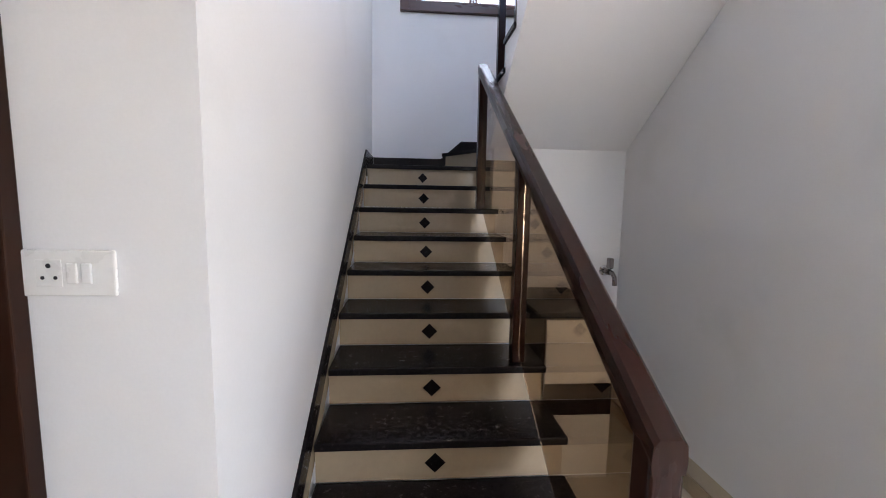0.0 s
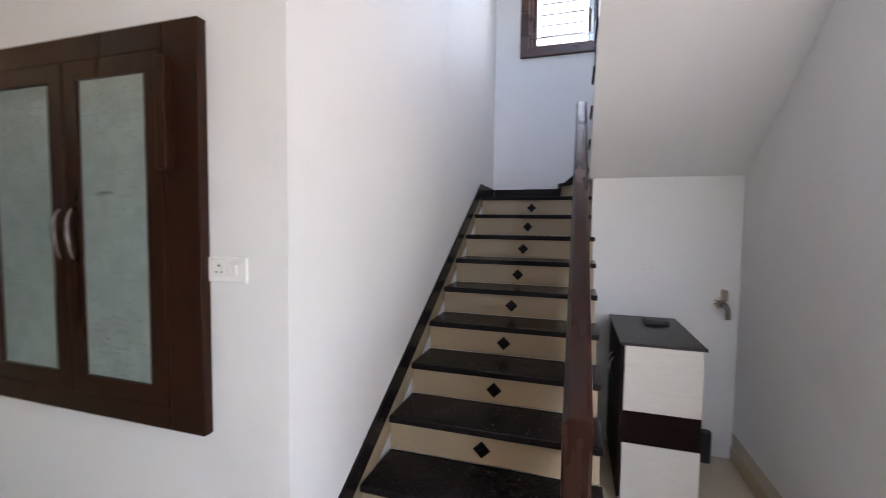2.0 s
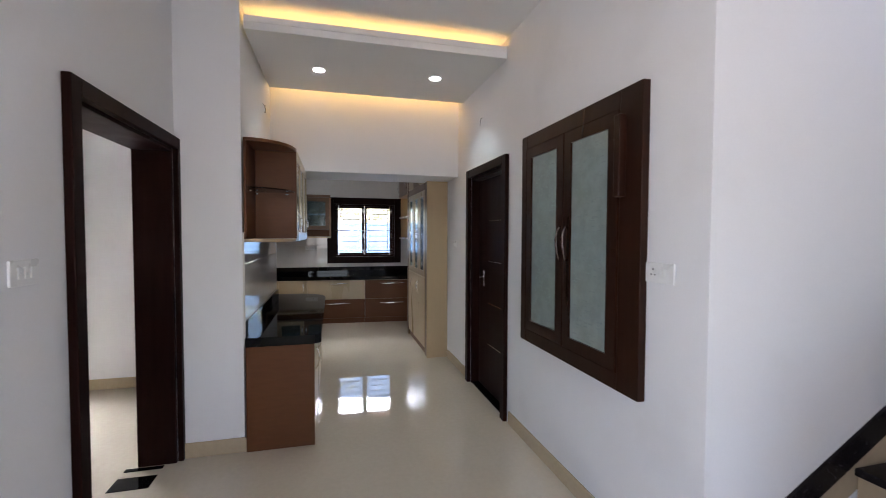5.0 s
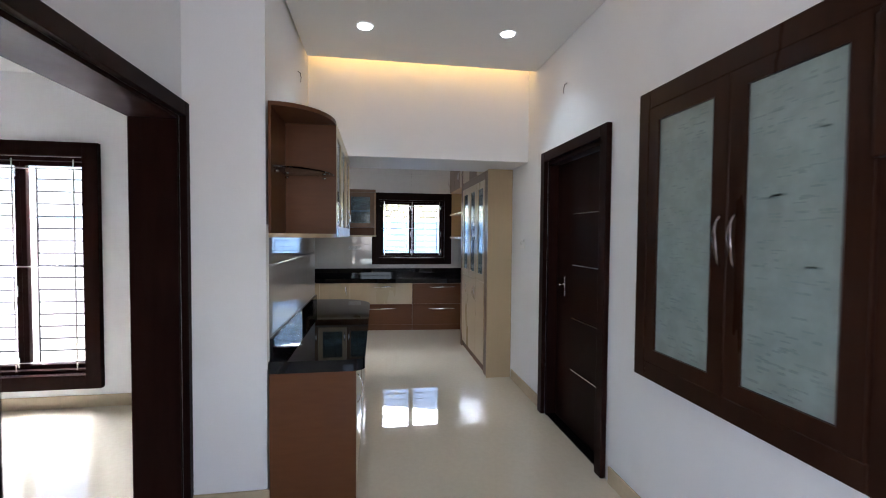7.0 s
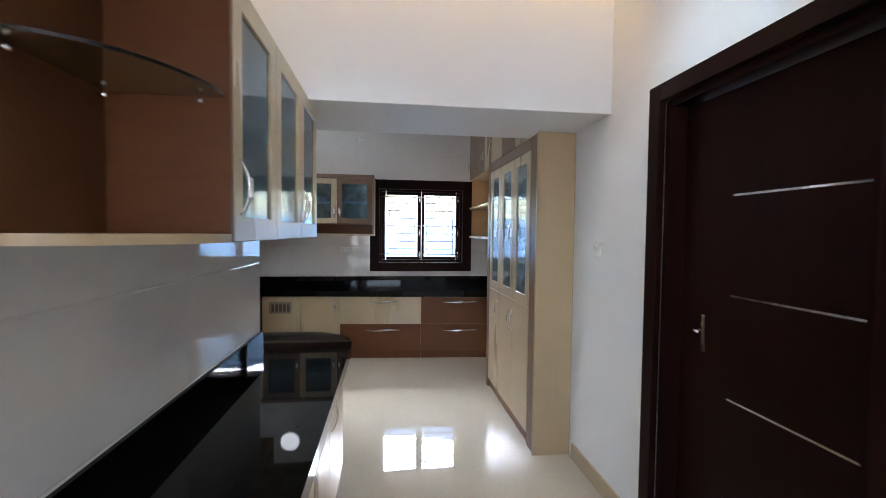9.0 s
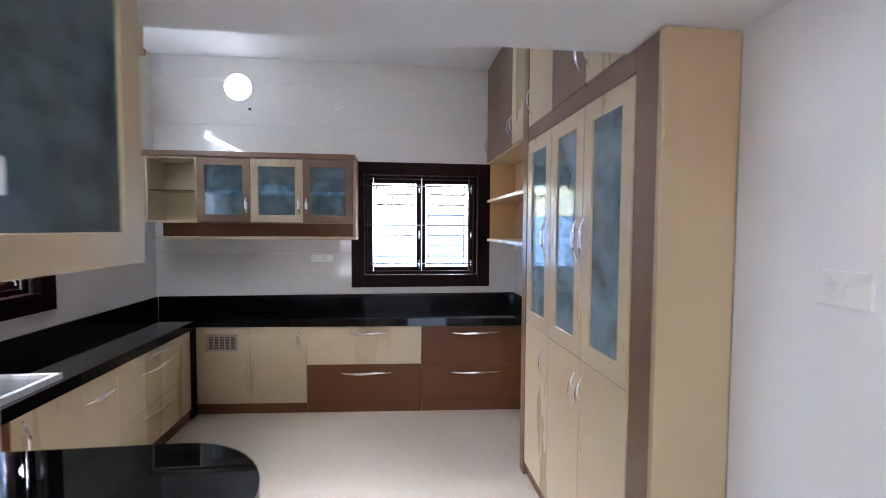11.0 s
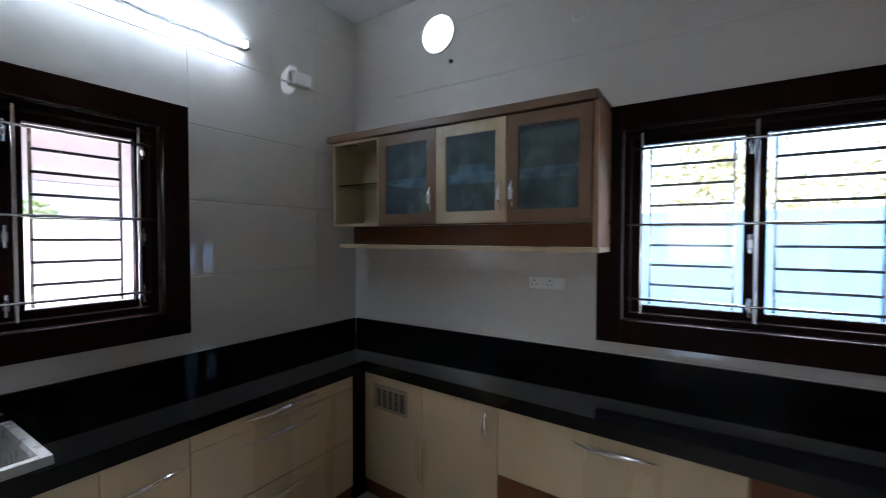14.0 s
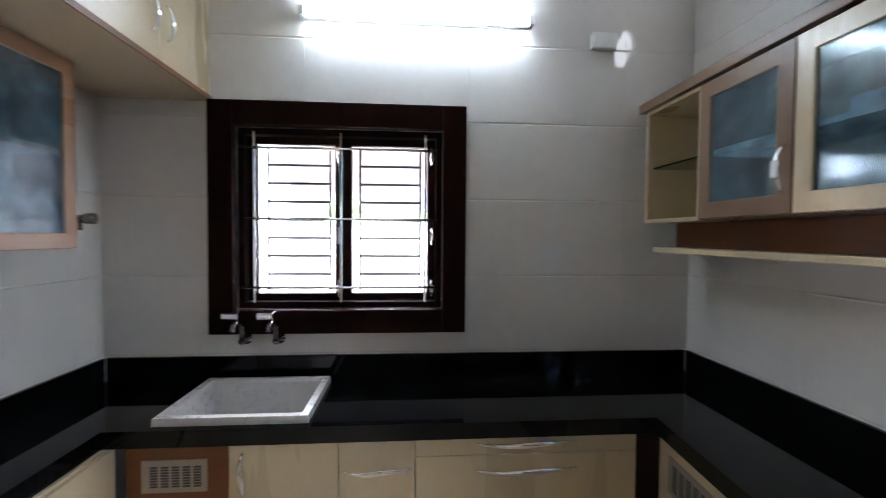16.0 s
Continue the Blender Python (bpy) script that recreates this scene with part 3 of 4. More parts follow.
niche_door(NX0 + 0.0875, NM - 0.002, 3, NM - 0.03)
niche_door(NM + 0.002, NX1 - 0.1525, 4, NM + 0.04)
part("side_batten", B(NX1 - 0.142, NX1 - 0.10, fy0 - 0.040, fy0 - 0.0005, NZ1 - 0.50, NZ1 - 0.125, 0.005), WOOD_NICHE, niche)

# ---- kitchen cabinets ----
def to_room(axis):
    """Pose of a run of units: local y into the room. 'w' on the west wall (local x = -y), 's' south (local x = x), 'n' north (local x = -x), 'e' east (local x = y); 'west_base' stands a little askew to the west wall."""
    return {"w": pose(0, 0, 0, 0, 0, -90), "s": Matrix(), "n": pose(0, 0, 0, 0, 0, 180), "e": pose(0, 0, 0, 0, 0, 90), "west_base": pose(-6.08, -1.66, 0, 0, 0, -3.9) @ pose(6.08, 1.66, 0) @ pose(0, 0, 0, 0, 0, -90)}[axis]


def handle(parent, x, y, z, length=0.2, upright=False):
    m = pose(x, y, z) @ (pose(0, 0, 0, 0, 90, 0) if upright else Matrix())
    part("handle", bow_mesh(length, m=m), CHROME, parent, "chrome bow handle", smooth=True)


def panel_front(parent, name, x0, x1, z0, z1, face, material, grip=None):
    g = 0.0018
    d = part(name, B(x0 + g, x1 - g, face - 0.018, face, z0 + g, z1 - g, 0.0025), material, parent)
    if grip:
        handle(d, *grip)
    return d


def glass_front(parent, x0, x1, z0, z1, face, material, grip=None, stile=0.06, pane=FROST):
    g = 0.0018
    bm = ring(x0 + g, x1 - g, z0 + g, z1 - g, stile, stile, face - 0.02, face)
    d = part("glass_door", bm, material, parent)
    part("pane", B(x0 + stile - 0.006, x1 - stile + 0.006, face - 0.013, face - 0.008, z0 + stile - 0.006, z1 - stile + 0.006), pane, d, "frosted blue-grey glass pane")
    if grip:
        handle(d, *grip)
        x, y, z, n = grip[0], grip[1], grip[2], grip[3] * 0.18
        part("handle_insert", B(x - 0.011, x + 0.011, y + 0.026, y + 0.036, z - n, z + n, 0.004), PLASTIC, d, "pale insert on the handle")
    return d


def carcass(parent, x0, x1, y0, y1, z0, z1, outer, inner=None, front_open=True, shelves=(), shelf_material=None):
    t = 0.018
    part("side_panel", B(x0, x0 + t, y0, y1, z0, z1, 0.0015), outer, parent)
    part("side_panel", B(x1 - t, x1, y0, y1, z0, z1, 0.0015), outer, parent)
    part("bottom_panel", B(x0 + t, x1 - t, y0, y1, z0, z0 + t, 0.0015), outer, parent)
    part("top_panel", B(x0 + t, x1 - t, y0, y1, z1 - t, z1, 0.0015), outer, parent)
    part("back_panel", B(x0 + t, x1 - t, y0, y0 + 0.012, z0 + t, z1 - t), inner or outer, parent)
    for z in shelves:
        part("shelf", B(x0 + t + 0.001, x1 - t - 0.001, y0 + 0.013, y1 - 0.006, z, z + t), shelf_material or inner or outer, parent)


def base_unit(axis, label, x0, x1, back, face, fronts, toe=BROWN):
    """A floor cabinet with plinth. fronts: (x0, x1, z0, z1, material, grip or None)."""
    u = thing("base_cabinet", label, "cabinet", to_room(axis), group="kitchen base cabinets")
    part("body", B(x0 + 0.002, x1 - 0.002, back, face - 0.02, 0.085, CT0 - 0.002 if axis != "s" else 0.58), CREAM_IN, u)
    part("plinth", B(x0 + 0.002, x1 - 0.002, back, face - 0.012, 0.0, 0.083, 0.002), toe, u)
    for a, b, z0, z1, material, grip in fronts:
        panel_front(u, "drawer_front" if (grip and not (len(grip) > 4 and grip[4])) else "door", a, b, z0, z1, face, material, grip)
    return u


def vent_grille(u, x0, x1, z0, z1, face, cols):
    g = part("vent_grille", B(x0, x1, face, face + 0.006, z0, z1, 0.002), GRILLE, u, "beige slotted vent grille")
    w = (x1 - x0 - 0.04) / cols
    for c in range(cols):
        for r in range(8):
            z = z0 + 0.02 + (z1 - z0 - 0.04) * r / 8
            part("vent_slot", B(x0 + 0.02 + c * w, x0 + 0.02 + c * w + w * 0.72, face + 0.0055, face + 0.0068, z, z + (z1 - z0 - 0.04) / 8 * 0.72), DARKHOLE, g)


FW = -6.08       # front of the west run
FS = -1.66       # front of the south run
FE = -4.03       # front of the east run
FP = -0.50       # front of the side run in the corridor
T, M1 = CT0 - 0.008, 0.40
# west run: local x = -y, local y = x
u = base_unit("west_base", "cream cabinet with a vented door under the worktop", 1.23, 1.66, XW + 0.01, FW, [(1.23, 1.66, 0.085, T, CREAM, None)])
vent_grille(u, 1.33, 1.585, 0.52, 0.66, FW, 5)
base_unit("west_base", "cream cabinet with one plain door", 0.785, 1.23, XW + 0.01, FW, [(0.785, 1.23, 0.085, T, CREAM, (0.84, FW, 0.60, 0.16, True))])
base_unit("west_base", "cabinet with a cream drawer above a brown drawer", -0.147, 0.785, XW + 0.01, FW, [(-0.147, 0.785, M1, T, CREAM, (0.28, FW, 0.66, 0.32)), (-0.147, 0.785, 0.085, M1, BROWN, (0.30, FW, 0.33, 0.42))])
base_unit("west_base", "brown cabinet with two drawers beside the tall unit", -1.05, -0.147, XW + 0.01, FW, [(-1.05, -0.147, M1, T, BROWN, (-0.60, FW, 0.66, 0.42)), (-1.05, -0.147, 0.085, M1, BROWN, (-0.60, FW, 0.33, 0.42))])
# south run: local x = x, local y = y
base_unit("s", "cream cabinet with three long-handled drawers", -5.985, -5.11, YS + 0.01, FS, [(-5.985, -5.11, 0.645, T, CREAM, (-5.54, FS, 0.69, 0.40)), (-5.985, -5.11, 0.36, 0.645, CREAM, (-5.54, FS, 0.585, 0.40)), (-5.985, -5.11, 0.085, 0.36, CREAM, (-5.54, FS, 0.30, 0.40))])
base_unit("s", "narrow cream cabinet with one deep pull-out", -5.11, -4.822, YS + 0.01, FS, [(-5.11, -4.822, 0.085, T, CREAM, (-4.965, FS, 0.60, 0.26))])
base_unit("s", "cream cabinet door under the sink", -4.822, -4.423, YS + 0.01, FS, [(-4.822, -4.423, 0.085, T, CREAM, (-4.475, FS, 0.60, 0.17, True))])
u = base_unit("s", "brown cabinet with a vent grille under the sink", -4.423, -4.062, YS + 0.01, FS, [(-4.423, -4.062, 0.085, T, BROWN, None)])
vent_grille(u, -4.35, -4.12, 0.545, 0.665, FS, 5)
# corner fillers
solid("corner_filler", B(FW - 0.02, -5.987, FS - 0.02, FS - 0.001, 0.0, CT0 - 0.002), BLACKLAM, "dark filler strip in the cabinet corner", "filler", "structure")
# east run: local x = y, local y = -x
for a, b in ((-1.66, -1.16), (-1.16, -0.70)):
    base_unit("e", "cream cabinet with a plain door", a, b, -XE + 0.01, -FE - 0.0, [(a, b, 0.085, T, CREAM, (b - 0.05, -FE, 0.60, 0.16, True))])
# corridor side run
for k in range(3):
    a = -3.60 + 0.58 * k
    u = base_unit("s", "cream cabinet under the corridor worktop" if k < 2 else "corridor cabinet with a brown laminate end panel", a, a + 0.58, YT + 0.01, FP, [(a, a + 0.58, 0.085, T, CREAM, (a + 0.52, FP, 0.60, 0.16, True))])
part("end_panel", B(XP + 0.0, XP + 0.022, YT + 0.002, FP - 0.003, 0.0, CT0 - 0.002, 0.002), BROWN, u, "brown laminate end panel")
part("edge_strip", B(XP + 0.0, XP + 0.022, FP - 0.0025, FP, 0.0, CT0 - 0.002, 0.0008), TAN, u, "pale edge banding")

# continuous worktop with rounded end, and its upstand
def arc(cx, cy, r, a0, a1, n=10):
    return [(cx + r * math.cos(radians(a0 + (a1 - a0) * k / n)), cy + r * math.sin(radians(a0 + (a1 - a0) * k / n))) for k in range(n + 1)]
top = thing("worktop", "continuous polished black granite kitchen worktop", "worktop")
xe, ye = -4.0, -0.455
outline = [(XP + 0.03, YT + 0.001)] + arc(XP - 0.03, ye - 0.06, 0.06, 0, 90, 5)[0:] + arc(xe + 0.34, ye - 0.34, 0.34, 90, 180) + [(xe, -1.63), (XE - 0.001, -1.63), (XE - 0.001, YL + 0.2), (XB - 0.001, YL + 0.2), (XB - 0.001, YT + 0.001)]
part("slab", prism(outline, "z", CT0, CT), GRANITE, top)
SX0, SX1, SY0, SY1 = -4.70, -4.165, -2.10, -1.672
for x0, x1, y0, y1 in ((XE - 0.001, SX1, YS + 0.001, -1.631), (SX0, SX1, YS + 0.001, SY0), (SX0, SX1, SY1, -1.631), (SX0, -6.047, YS + 0.001, -1.631)):
    part("slab", B(x0, x1, y0, y1, CT0, CT), GRANITE, top)
part("slab", prism([(XW + 0.001, YS + 0.001), (-6.047, YS + 0.001), (-6.047, -1.631), (-5.855, YN - 0.003), (XW + 0.001, YN - 0.003)], "z", CT0, CT), GRANITE, top)
U = 0.90
part("upstand", B(XW + 0.001, XW + 0.02, YS + 0.021, YN - 0.003, CT, U, 0.002), GRANITE, top)
part("upstand", B(XW + 0.021, -5.86, YN - 0.022, YN - 0.003, CT, U, 0.002), GRANITE, top)
part("upstand", B(XW + 0.021, XE - 0.021, YS + 0.001, YS + 0.02, CT, U, 0.002), GRANITE, top)
part("upstand", B(XE - 0.02, XE - 0.001, YS + 0.021, YL + 0.2, CT, U, 0.002), GRANITE, top)
part("upstand", B(XB - 0.001, XP - 0.002, YT + 0.001, YT + 0.018, CT, U, 0.002), GRANITE, top)

# sink with taps
sink = thing("sink", "white quartz inset kitchen sink, empty", "sink")
t = 0.03
bm = bmesh.new()
rim = lambda d, z: [bm.verts.new(p) for p in ((SX0 + d, SY0 + d, z), (SX1 - d, SY0 + d, z), (SX1 - d, SY1 - d, z), (SX0 + d, SY1 - d, z))]
loops = [rim(-0.012, CT + 0.001), rim(-0.010, CT + 0.030), rim(0.018, CT + 0.030), rim(0.024, CT + 0.016), rim(0.04, CT - 0.17), rim(0.06, CT - 0.185)]
for a, b in zip(loops, loops[1:]):
    for k in range(4):
        bm.faces.new((a[k], a[(k + 1) % 4], b[(k + 1) % 4], b[k]))
bm.faces.new(loops[-1])
part("basin", bm, SINKW, sink)
part("drain", cyl(((SX0 + SX1) / 2, (SY0 + SY1) / 2, CT - 0.187), ((SX0 + SX1) / 2, (SY0 + SY1) / 2, CT - 0.180), 0.04, seg=20), STEEL, sink, "steel drain", True)
for x in (-4.30, -4.455):
    tap = thing("wall_tap", "chrome wall tap above the sink", "tap", pose(x, YS, 0.985), group="sink taps")
    part("body", cyl((0, 0.0, 0), (0, 0.07, 0), 0.017, seg=16), DARK_CHROME, tap, smooth=True)
    part("flange", cyl((0, 0.001, 0), (0, 0.009, 0), 0.028, seg=20), CHROME, tap, smooth=True)
    part("spout", sweep([(0, 0.06, 0.0), (0, 0.075, 0.05), (0.0, 0.085, 0.09), (0.0, 0.12, 0.10), (0.0, 0.165, 0.09), (0, 0.175, 0.07)], 0.012, 0.012, (1, 0, 0)), DARK_CHROME, tap, smooth=True)
    part("lever", B(-0.014, 0.062, 0.06, 0.15, 0.115, 0.148, 0.007), CHROME, tap)
valve = thing("angle_valve", "small chrome angle valve on the wall", "valve", pose(XE, -2.0, 1.55, 0, 0, 90))
part("body", cyl((0, 0, 0), (0, 0.06, 0), 0.016, seg=14), DARK_CHROME, valve, smooth=True)
part("knob", cyl((0, 0.06, 0), (0.0, 0.095, 0), 0.024, seg=12), DARK_CHROME, valve, smooth=True)
part("outlet", cyl((0, 0.035, 0), (0, 0.035, -0.05), 0.010, seg=12), DARK_CHROME, valve, smooth=True)

# wall cabinet on the west wall (local x = -y, y = x)
wc = thing("wall_cabinet", "taupe and cream wall cabinet with frosted doors", "wall cabinet", to_room("w"), group="kitchen wall cabinets")
back, face = XW + 0.002, -6.24
carcass(wc, 0.43, 1.70, back, face - 0.021, 1.555, 2.10, TAUPE, CREAM_IN, shelves=(1.81,), shelf_material=PLASTIC)
carcass(wc, 1.70, 2.10, back, face - 0.01, 1.555, 2.10, CREAM, CREAM_IN)
part("glass_shelf", B(1.72, 2.08, back + 0.015, face - 0.04, 1.82, 1.828, 0.001), SHELF_GLASS, wc, "thin glass shelf")
part("cornice", B(0.41, 2.135, back, face + 0.012, 2.101, 2.145, 0.004), TAUPE, wc)
glass_front(wc, 1.275, 1.70, 1.56, 2.095, face, TAUPE, (1.305, face, 1.70, 0.15, True), 0.062)
glass_front(wc, 0.85, 1.275, 1.56, 2.095, face, CREAM, (0.88, face, 1.70, 0.15, True), 0.062)
glass_front(wc, 0.43, 0.85, 1.56, 2.095, face, TAUPE, (0.815, face, 1.70, 0.15, True), 0.062)
part("lower_valance", B(0.43, 2.03, back, face - 0.13, 1.44, 1.554, 0.002), BROWN, wc)
part("lower_shelf", B(0.405, 2.06, back, face - 0.03, 1.415, 1.439, 0.003), CREAM, wc)
part("end_panel", B(0.405, 0.429, back, face - 0.005, 1.44, 2.10, 0.002), ORANGE, wc)

solid("white_carton", B(-6.50, -6.32, -1.18, -1.005, 1.8285, 1.885, 0.003), PLASTIC, "small white carton on the shelf behind frosted glass", "box")

# corridor wall cabinet: rounded open shelves and glass doors
cc = thing("corridor_wall_cabinet", "brown wall cabinet with rounded open shelf and glass doors", "wall cabinet", group="kitchen wall cabinets")
z0, z1, fy, by, xn, xm, xf = 1.432, 2.135, -0.64, YT + 0.001, XP + 0.008, -2.22, -3.535
curve = [(xn, by), (xn, by + 0.02)] + [(xm + (xn - xm) * math.cos(radians(a)), by + 0.02 + (fy - by - 0.02) * math.sin(radians(a))) for a in range(10, 91, 10)] + [(xm, by)]
part("round_bottom", prism(curve, "z", z0, z0 + 0.022), TAN, cc)
part("round_top", prism(curve, "z", z1 - 0.022, z1), BROWN, cc)
part("back_panel", B(xm, xn, by, by + 0.014, z0 + 0.022, z1 - 0.022), BROWN, cc)
part("divider", B(xm - 0.02, xm, by, fy - 0.001, z0, z1, 0.001), BROWN, cc)
small = [((x - xm) * 0.96 + xm, (y - by) * 0.96 + by + 0.004) for x, y in curve]
part("glass_shelf", prism(small, "z", 1.80, 1.808), SHELF_GLASS, cc, "curved green glass shelf")
for x, y in ((xm + 0.025, by + 0.016), (xm + 0.29, by + 0.016), (xm + 0.012, fy - 0.08)):
    part("shelf_stud", cyl((x, y, 1.787), (x, y + 0.02, 1.787), 0.006, seg=12), CHROME, cc, smooth=True)
carcass(cc, xf, xm - 0.021, by, fy - 0.021, z0, z1, CREAM, CREAM_IN, shelves=(1.77,))
n = 3
w = (xm - 0.02 - xf) / n
for k in range(n):
    a = xf + k * w
    glass_front(cc, a, a + w, z0 - 0.002, z1, fy, CREAM, (a + (w - 0.035 if k % 2 == 0 else 0.035), fy, 1.58, 0.15, True), 0.07)

# east wall cabinet (local x = y, y = -x) and the loft above it
ec = thing("wall_cabinet", "wall cabinet with frosted glass doors in orange-toned frames", "wall cabinet", to_room("e"), group="kitchen wall cabinets")
back, face = -XE + 0.002, 3.86
carcass(ec, -1.74, -0.96, back, face - 0.021, 1.43, 2.112, ORANGE, CREAM_IN, shelves=(1.77,))
glass_front(ec, -1.74, -1.35, 1.43, 2.112, face, ORANGE, None, 0.055)
glass_front(ec, -1.35, -0.96, 1.43, 2.112, face, ORANGE, None, 0.055)
lf = thing("loft_cabinet", "cream loft cabinet doors up to the ceiling", "loft cabinet", to_room("e"), group="kitchen loft cabinets")
part("body", B(YS + 0.003, YT - 0.003, back, 4.12, 2.14, CEIL - 0.004), CREAM_IN, lf)
part("bottom_panel", B(YS + 0.003, YT - 0.003, back, 4.14, 2.118, 2.139, 0.002), CREAM_IN, lf)
part("edge_strip", B(YS + 0.003, YT - 0.003, 4.1405, 4.146, 2.118, 2.139), BROWN, lf)
for k in range(3):
    a = YS + 0.003 + k * 0.408
    panel_front(lf, "door", a, a + 0.408, 2.14, CEIL - 0.006, 4.14, CREAM, (a + (0.36 if k % 2 == 0 else 0.05), 4.14, 2.30, 0.14, True))

# tall unit on the north side (local x = -x, local y = -y)
tu = thing("tall_cabinet", "tall cream pantry unit with frosted glass doors", "tall cabinet", to_room("n"))
back, face = -YN + 0.003, -0.715
part("side_panel", B(3.705, 3.727, -YR + 0.0, face + 0.004, 0.0, BEAM - 0.003, 0.002), TAN, tu, "tan laminate side panel")
part("front_stile", B(3.7275, 3.86, back, face - 0.004, 0.0, BEAM - 0.003, 0.002), TAUPE, tu)
part("side_panel", B(4.985, 5.06, back, face + 0.004, 0.0, CEIL - 0.004, 0.002), TAUPE, tu)
part("body", B(3.86, 4.985, back, face - 0.13, 0.0, BEAM - 0.003), CREAM_IN, tu)
part("body", B(3.93, 4.985, back, face - 0.021, BEAM, CEIL - 0.004), CREAM_IN, tu)
part("rail", B(3.86, 4.985, face - 0.13, face - 0.002, 2.035, BEAM - 0.004, 0.002), TAUPE, tu)
for z in (0.945, 1.33, 1.68):
    part("shelf", B(3.86, 4.985, face - 0.129, face - 0.03, z, z + 0.018), PLASTIC, tu)
part("plinth", B(3.86, 4.985, face - 0.13, face - 0.02, 0.0, 0.08), BROWN, tu)
dw = (4.985 - 3.86) / 3
for k in range(3):
    a = 3.86 + k * dw
    hx = (a + dw - 0.035) if k == 0 else (a + 0.035 if k == 1 else a + 0.045)
    glass_front(tu, a, a + dw, 0.955, 2.032, face, CREAM, (hx, face, 1.47, 0.20, True), 0.075, FROST_TALL)
    panel_front(tu, "door", a, a + dw, 0.082, 0.953, face, CREAM, (hx, face, 0.80, 0.17, True))
    if k > 0:
        panel_front(tu, "loft_door", a, a + dw, BEAM - 0.002, CEIL - 0.006, face, TAUPE if k == 1 else CREAM, (a + (0.04 if k == 1 else dw - 0.05), face, 2.26, 0.15, True))
panel_front(tu, "loft_door", 3.935, 3.86 + dw, BEAM + 0.002, CEIL - 0.006, face, CREAM, (3.86 + dw - 0.04, face, 2.26, 0.15, True))

# open corner shelf with loft doors over it
os_ = thing("open_shelf_unit", "tan open shelf unit with loft doors above", "shelf unit", to_room("n"))
face = -0.81
x0, x1 = 5.27, -XW - 0.003
part("post", B(x0 - 0.022, x0, back, face + 0.004, 1.40, CEIL - 0.004, 0.002), BROWN, os_)
part("edge_strip", B(x0 - 0.0225 + 0.023, x0 + 0.03, face - 0.02, face + 0.003, 1.425, 2.13, 0.001), CREAM, os_)
part("bottom_panel", B(x0 + 0.001, x1, back, face, 1.40, 1.424, 0.002), LIT_TAN, os_)
part("shelf", B(x0 + 0.001, x1, back + 0.012, face, 1.765, 1.789, 0.002), LIT_TAN, os_)
part("top_panel", B(x0 + 0.001, x1, back, face - 0.02, 2.14, 2.164, 0.002), LIT_TAN, os_)
part("front_edge", B(x0 + 0.031, x1, face + 0.0005, face + 0.003, 1.40, 1.424), CREAM, os_)
part("front_edge", B(x0 + 0.031, x1, face + 0.0005, face + 0.003, 1.765, 1.789), CREAM, os_)
part("back_panel", B(x0 + 0.001, x1 - 0.0185, back, back + 0.012, 1.425, 2.139), LIT_TAN, os_)
part("side_panel", B(x1 - 0.018, x1, back, face - 0.002, 1.7895, 2.139, 0.001), LIT_TAN, os_)
part("side_panel", B(x1 - 0.018, x1, back, face - 0.002, 1.4245, 1.7645, 0.001), LIT_TAN, os_)
part("body", B(x0 + 0.001, x1, back, face - 0.021, 2.165, CEIL - 0.004), CREAM_IN, os_)
ow = (x1 - x0) / 3
for k in range(3):
    a = x0 + k * ow
    panel_front(os_, "loft_door", a, a + ow, 2.15, CEIL - 0.006, face, CREAM if k == 0 else TAUPE, (a + (ow - 0.04 if k != 1 else 0.04), face, 2.30, 0.14, True))

# ---- switches, tube light, small fittings ----
def switch_plate(label, m, w, h, keys):
    """A white plate: local x across, y out, z up. keys: rocker offsets; 's' marks a socket."""
    p = thing("switch_plate", label, "switch", m, group="wall switches")
    part("plate", B(-w / 2, w / 2, 0.0, 0.009, -h / 2, h / 2, 0.003), PLASTIC, p)
    for x, kind in keys:
        if kind == "s":
            part("socket", B(x - 0.022, x + 0.022, 0.009, 0.0105, -0.025, 0.025, 0.001), PLASTIC, p)
            for dx, dz, r in ((0, 0.014, 0.0045), (-0.011, -0.008, 0.0035), (0.011, -0.008, 0.0035)):
                part("socket_hole", cyl((x + dx, 0.0102, dz), (x + dx, 0.0112, dz), r, seg=10), DARKHOLE, p)
        else:
            part("rocker", B(x - 0.009, x + 0.009, 0.009, 0.0135, -0.019, 0.019, 0.002), PLASTIC, p)
    return p


switch_plate("white switch plate with a socket and two rockers", pose(-0.267, YR, 1.33, 0, 0, 180), 0.165, 0.085, [(0.03, "s"), (-0.01, "r"), (-0.035, "r")])
switch_plate("white socket plate on the kitchen tiles", pose(XW, -0.74, 1.235, 0, 0, -90), 0.20, 0.065, [(0.07, "s"), (0.02, "r"), (-0.02, "s"), (-0.06, "r"), (-0.08, "r")])
switch_plate("white switch plate beside the doorway", pose(-0.46, YL, 1.36), 0.14, 0.085, [(-0.03, "r"), (0.0, "r"), (0.03, "r")])
switch_plate("white switch plate on the wall beyond the door", pose(-3.375, YR, 1.375, 0, 0, 180), 0.12, 0.085, [(-0.03, "r"), (0.0, "r"), (0.03, "r")])
box = thing("junction_box", "white plastic junction box beside the tube light", "junction box", pose(-6.05, YS, 2.468))
part("body", B(-0.065, 0.065, 0.0005, 0.034, -0.042, 0.042, 0.006), PLASTIC, box)
part("lid", B(-0.060, 0.060, 0.0345, 0.040, -0.037, 0.037, 0.002), PLASTIC, box)
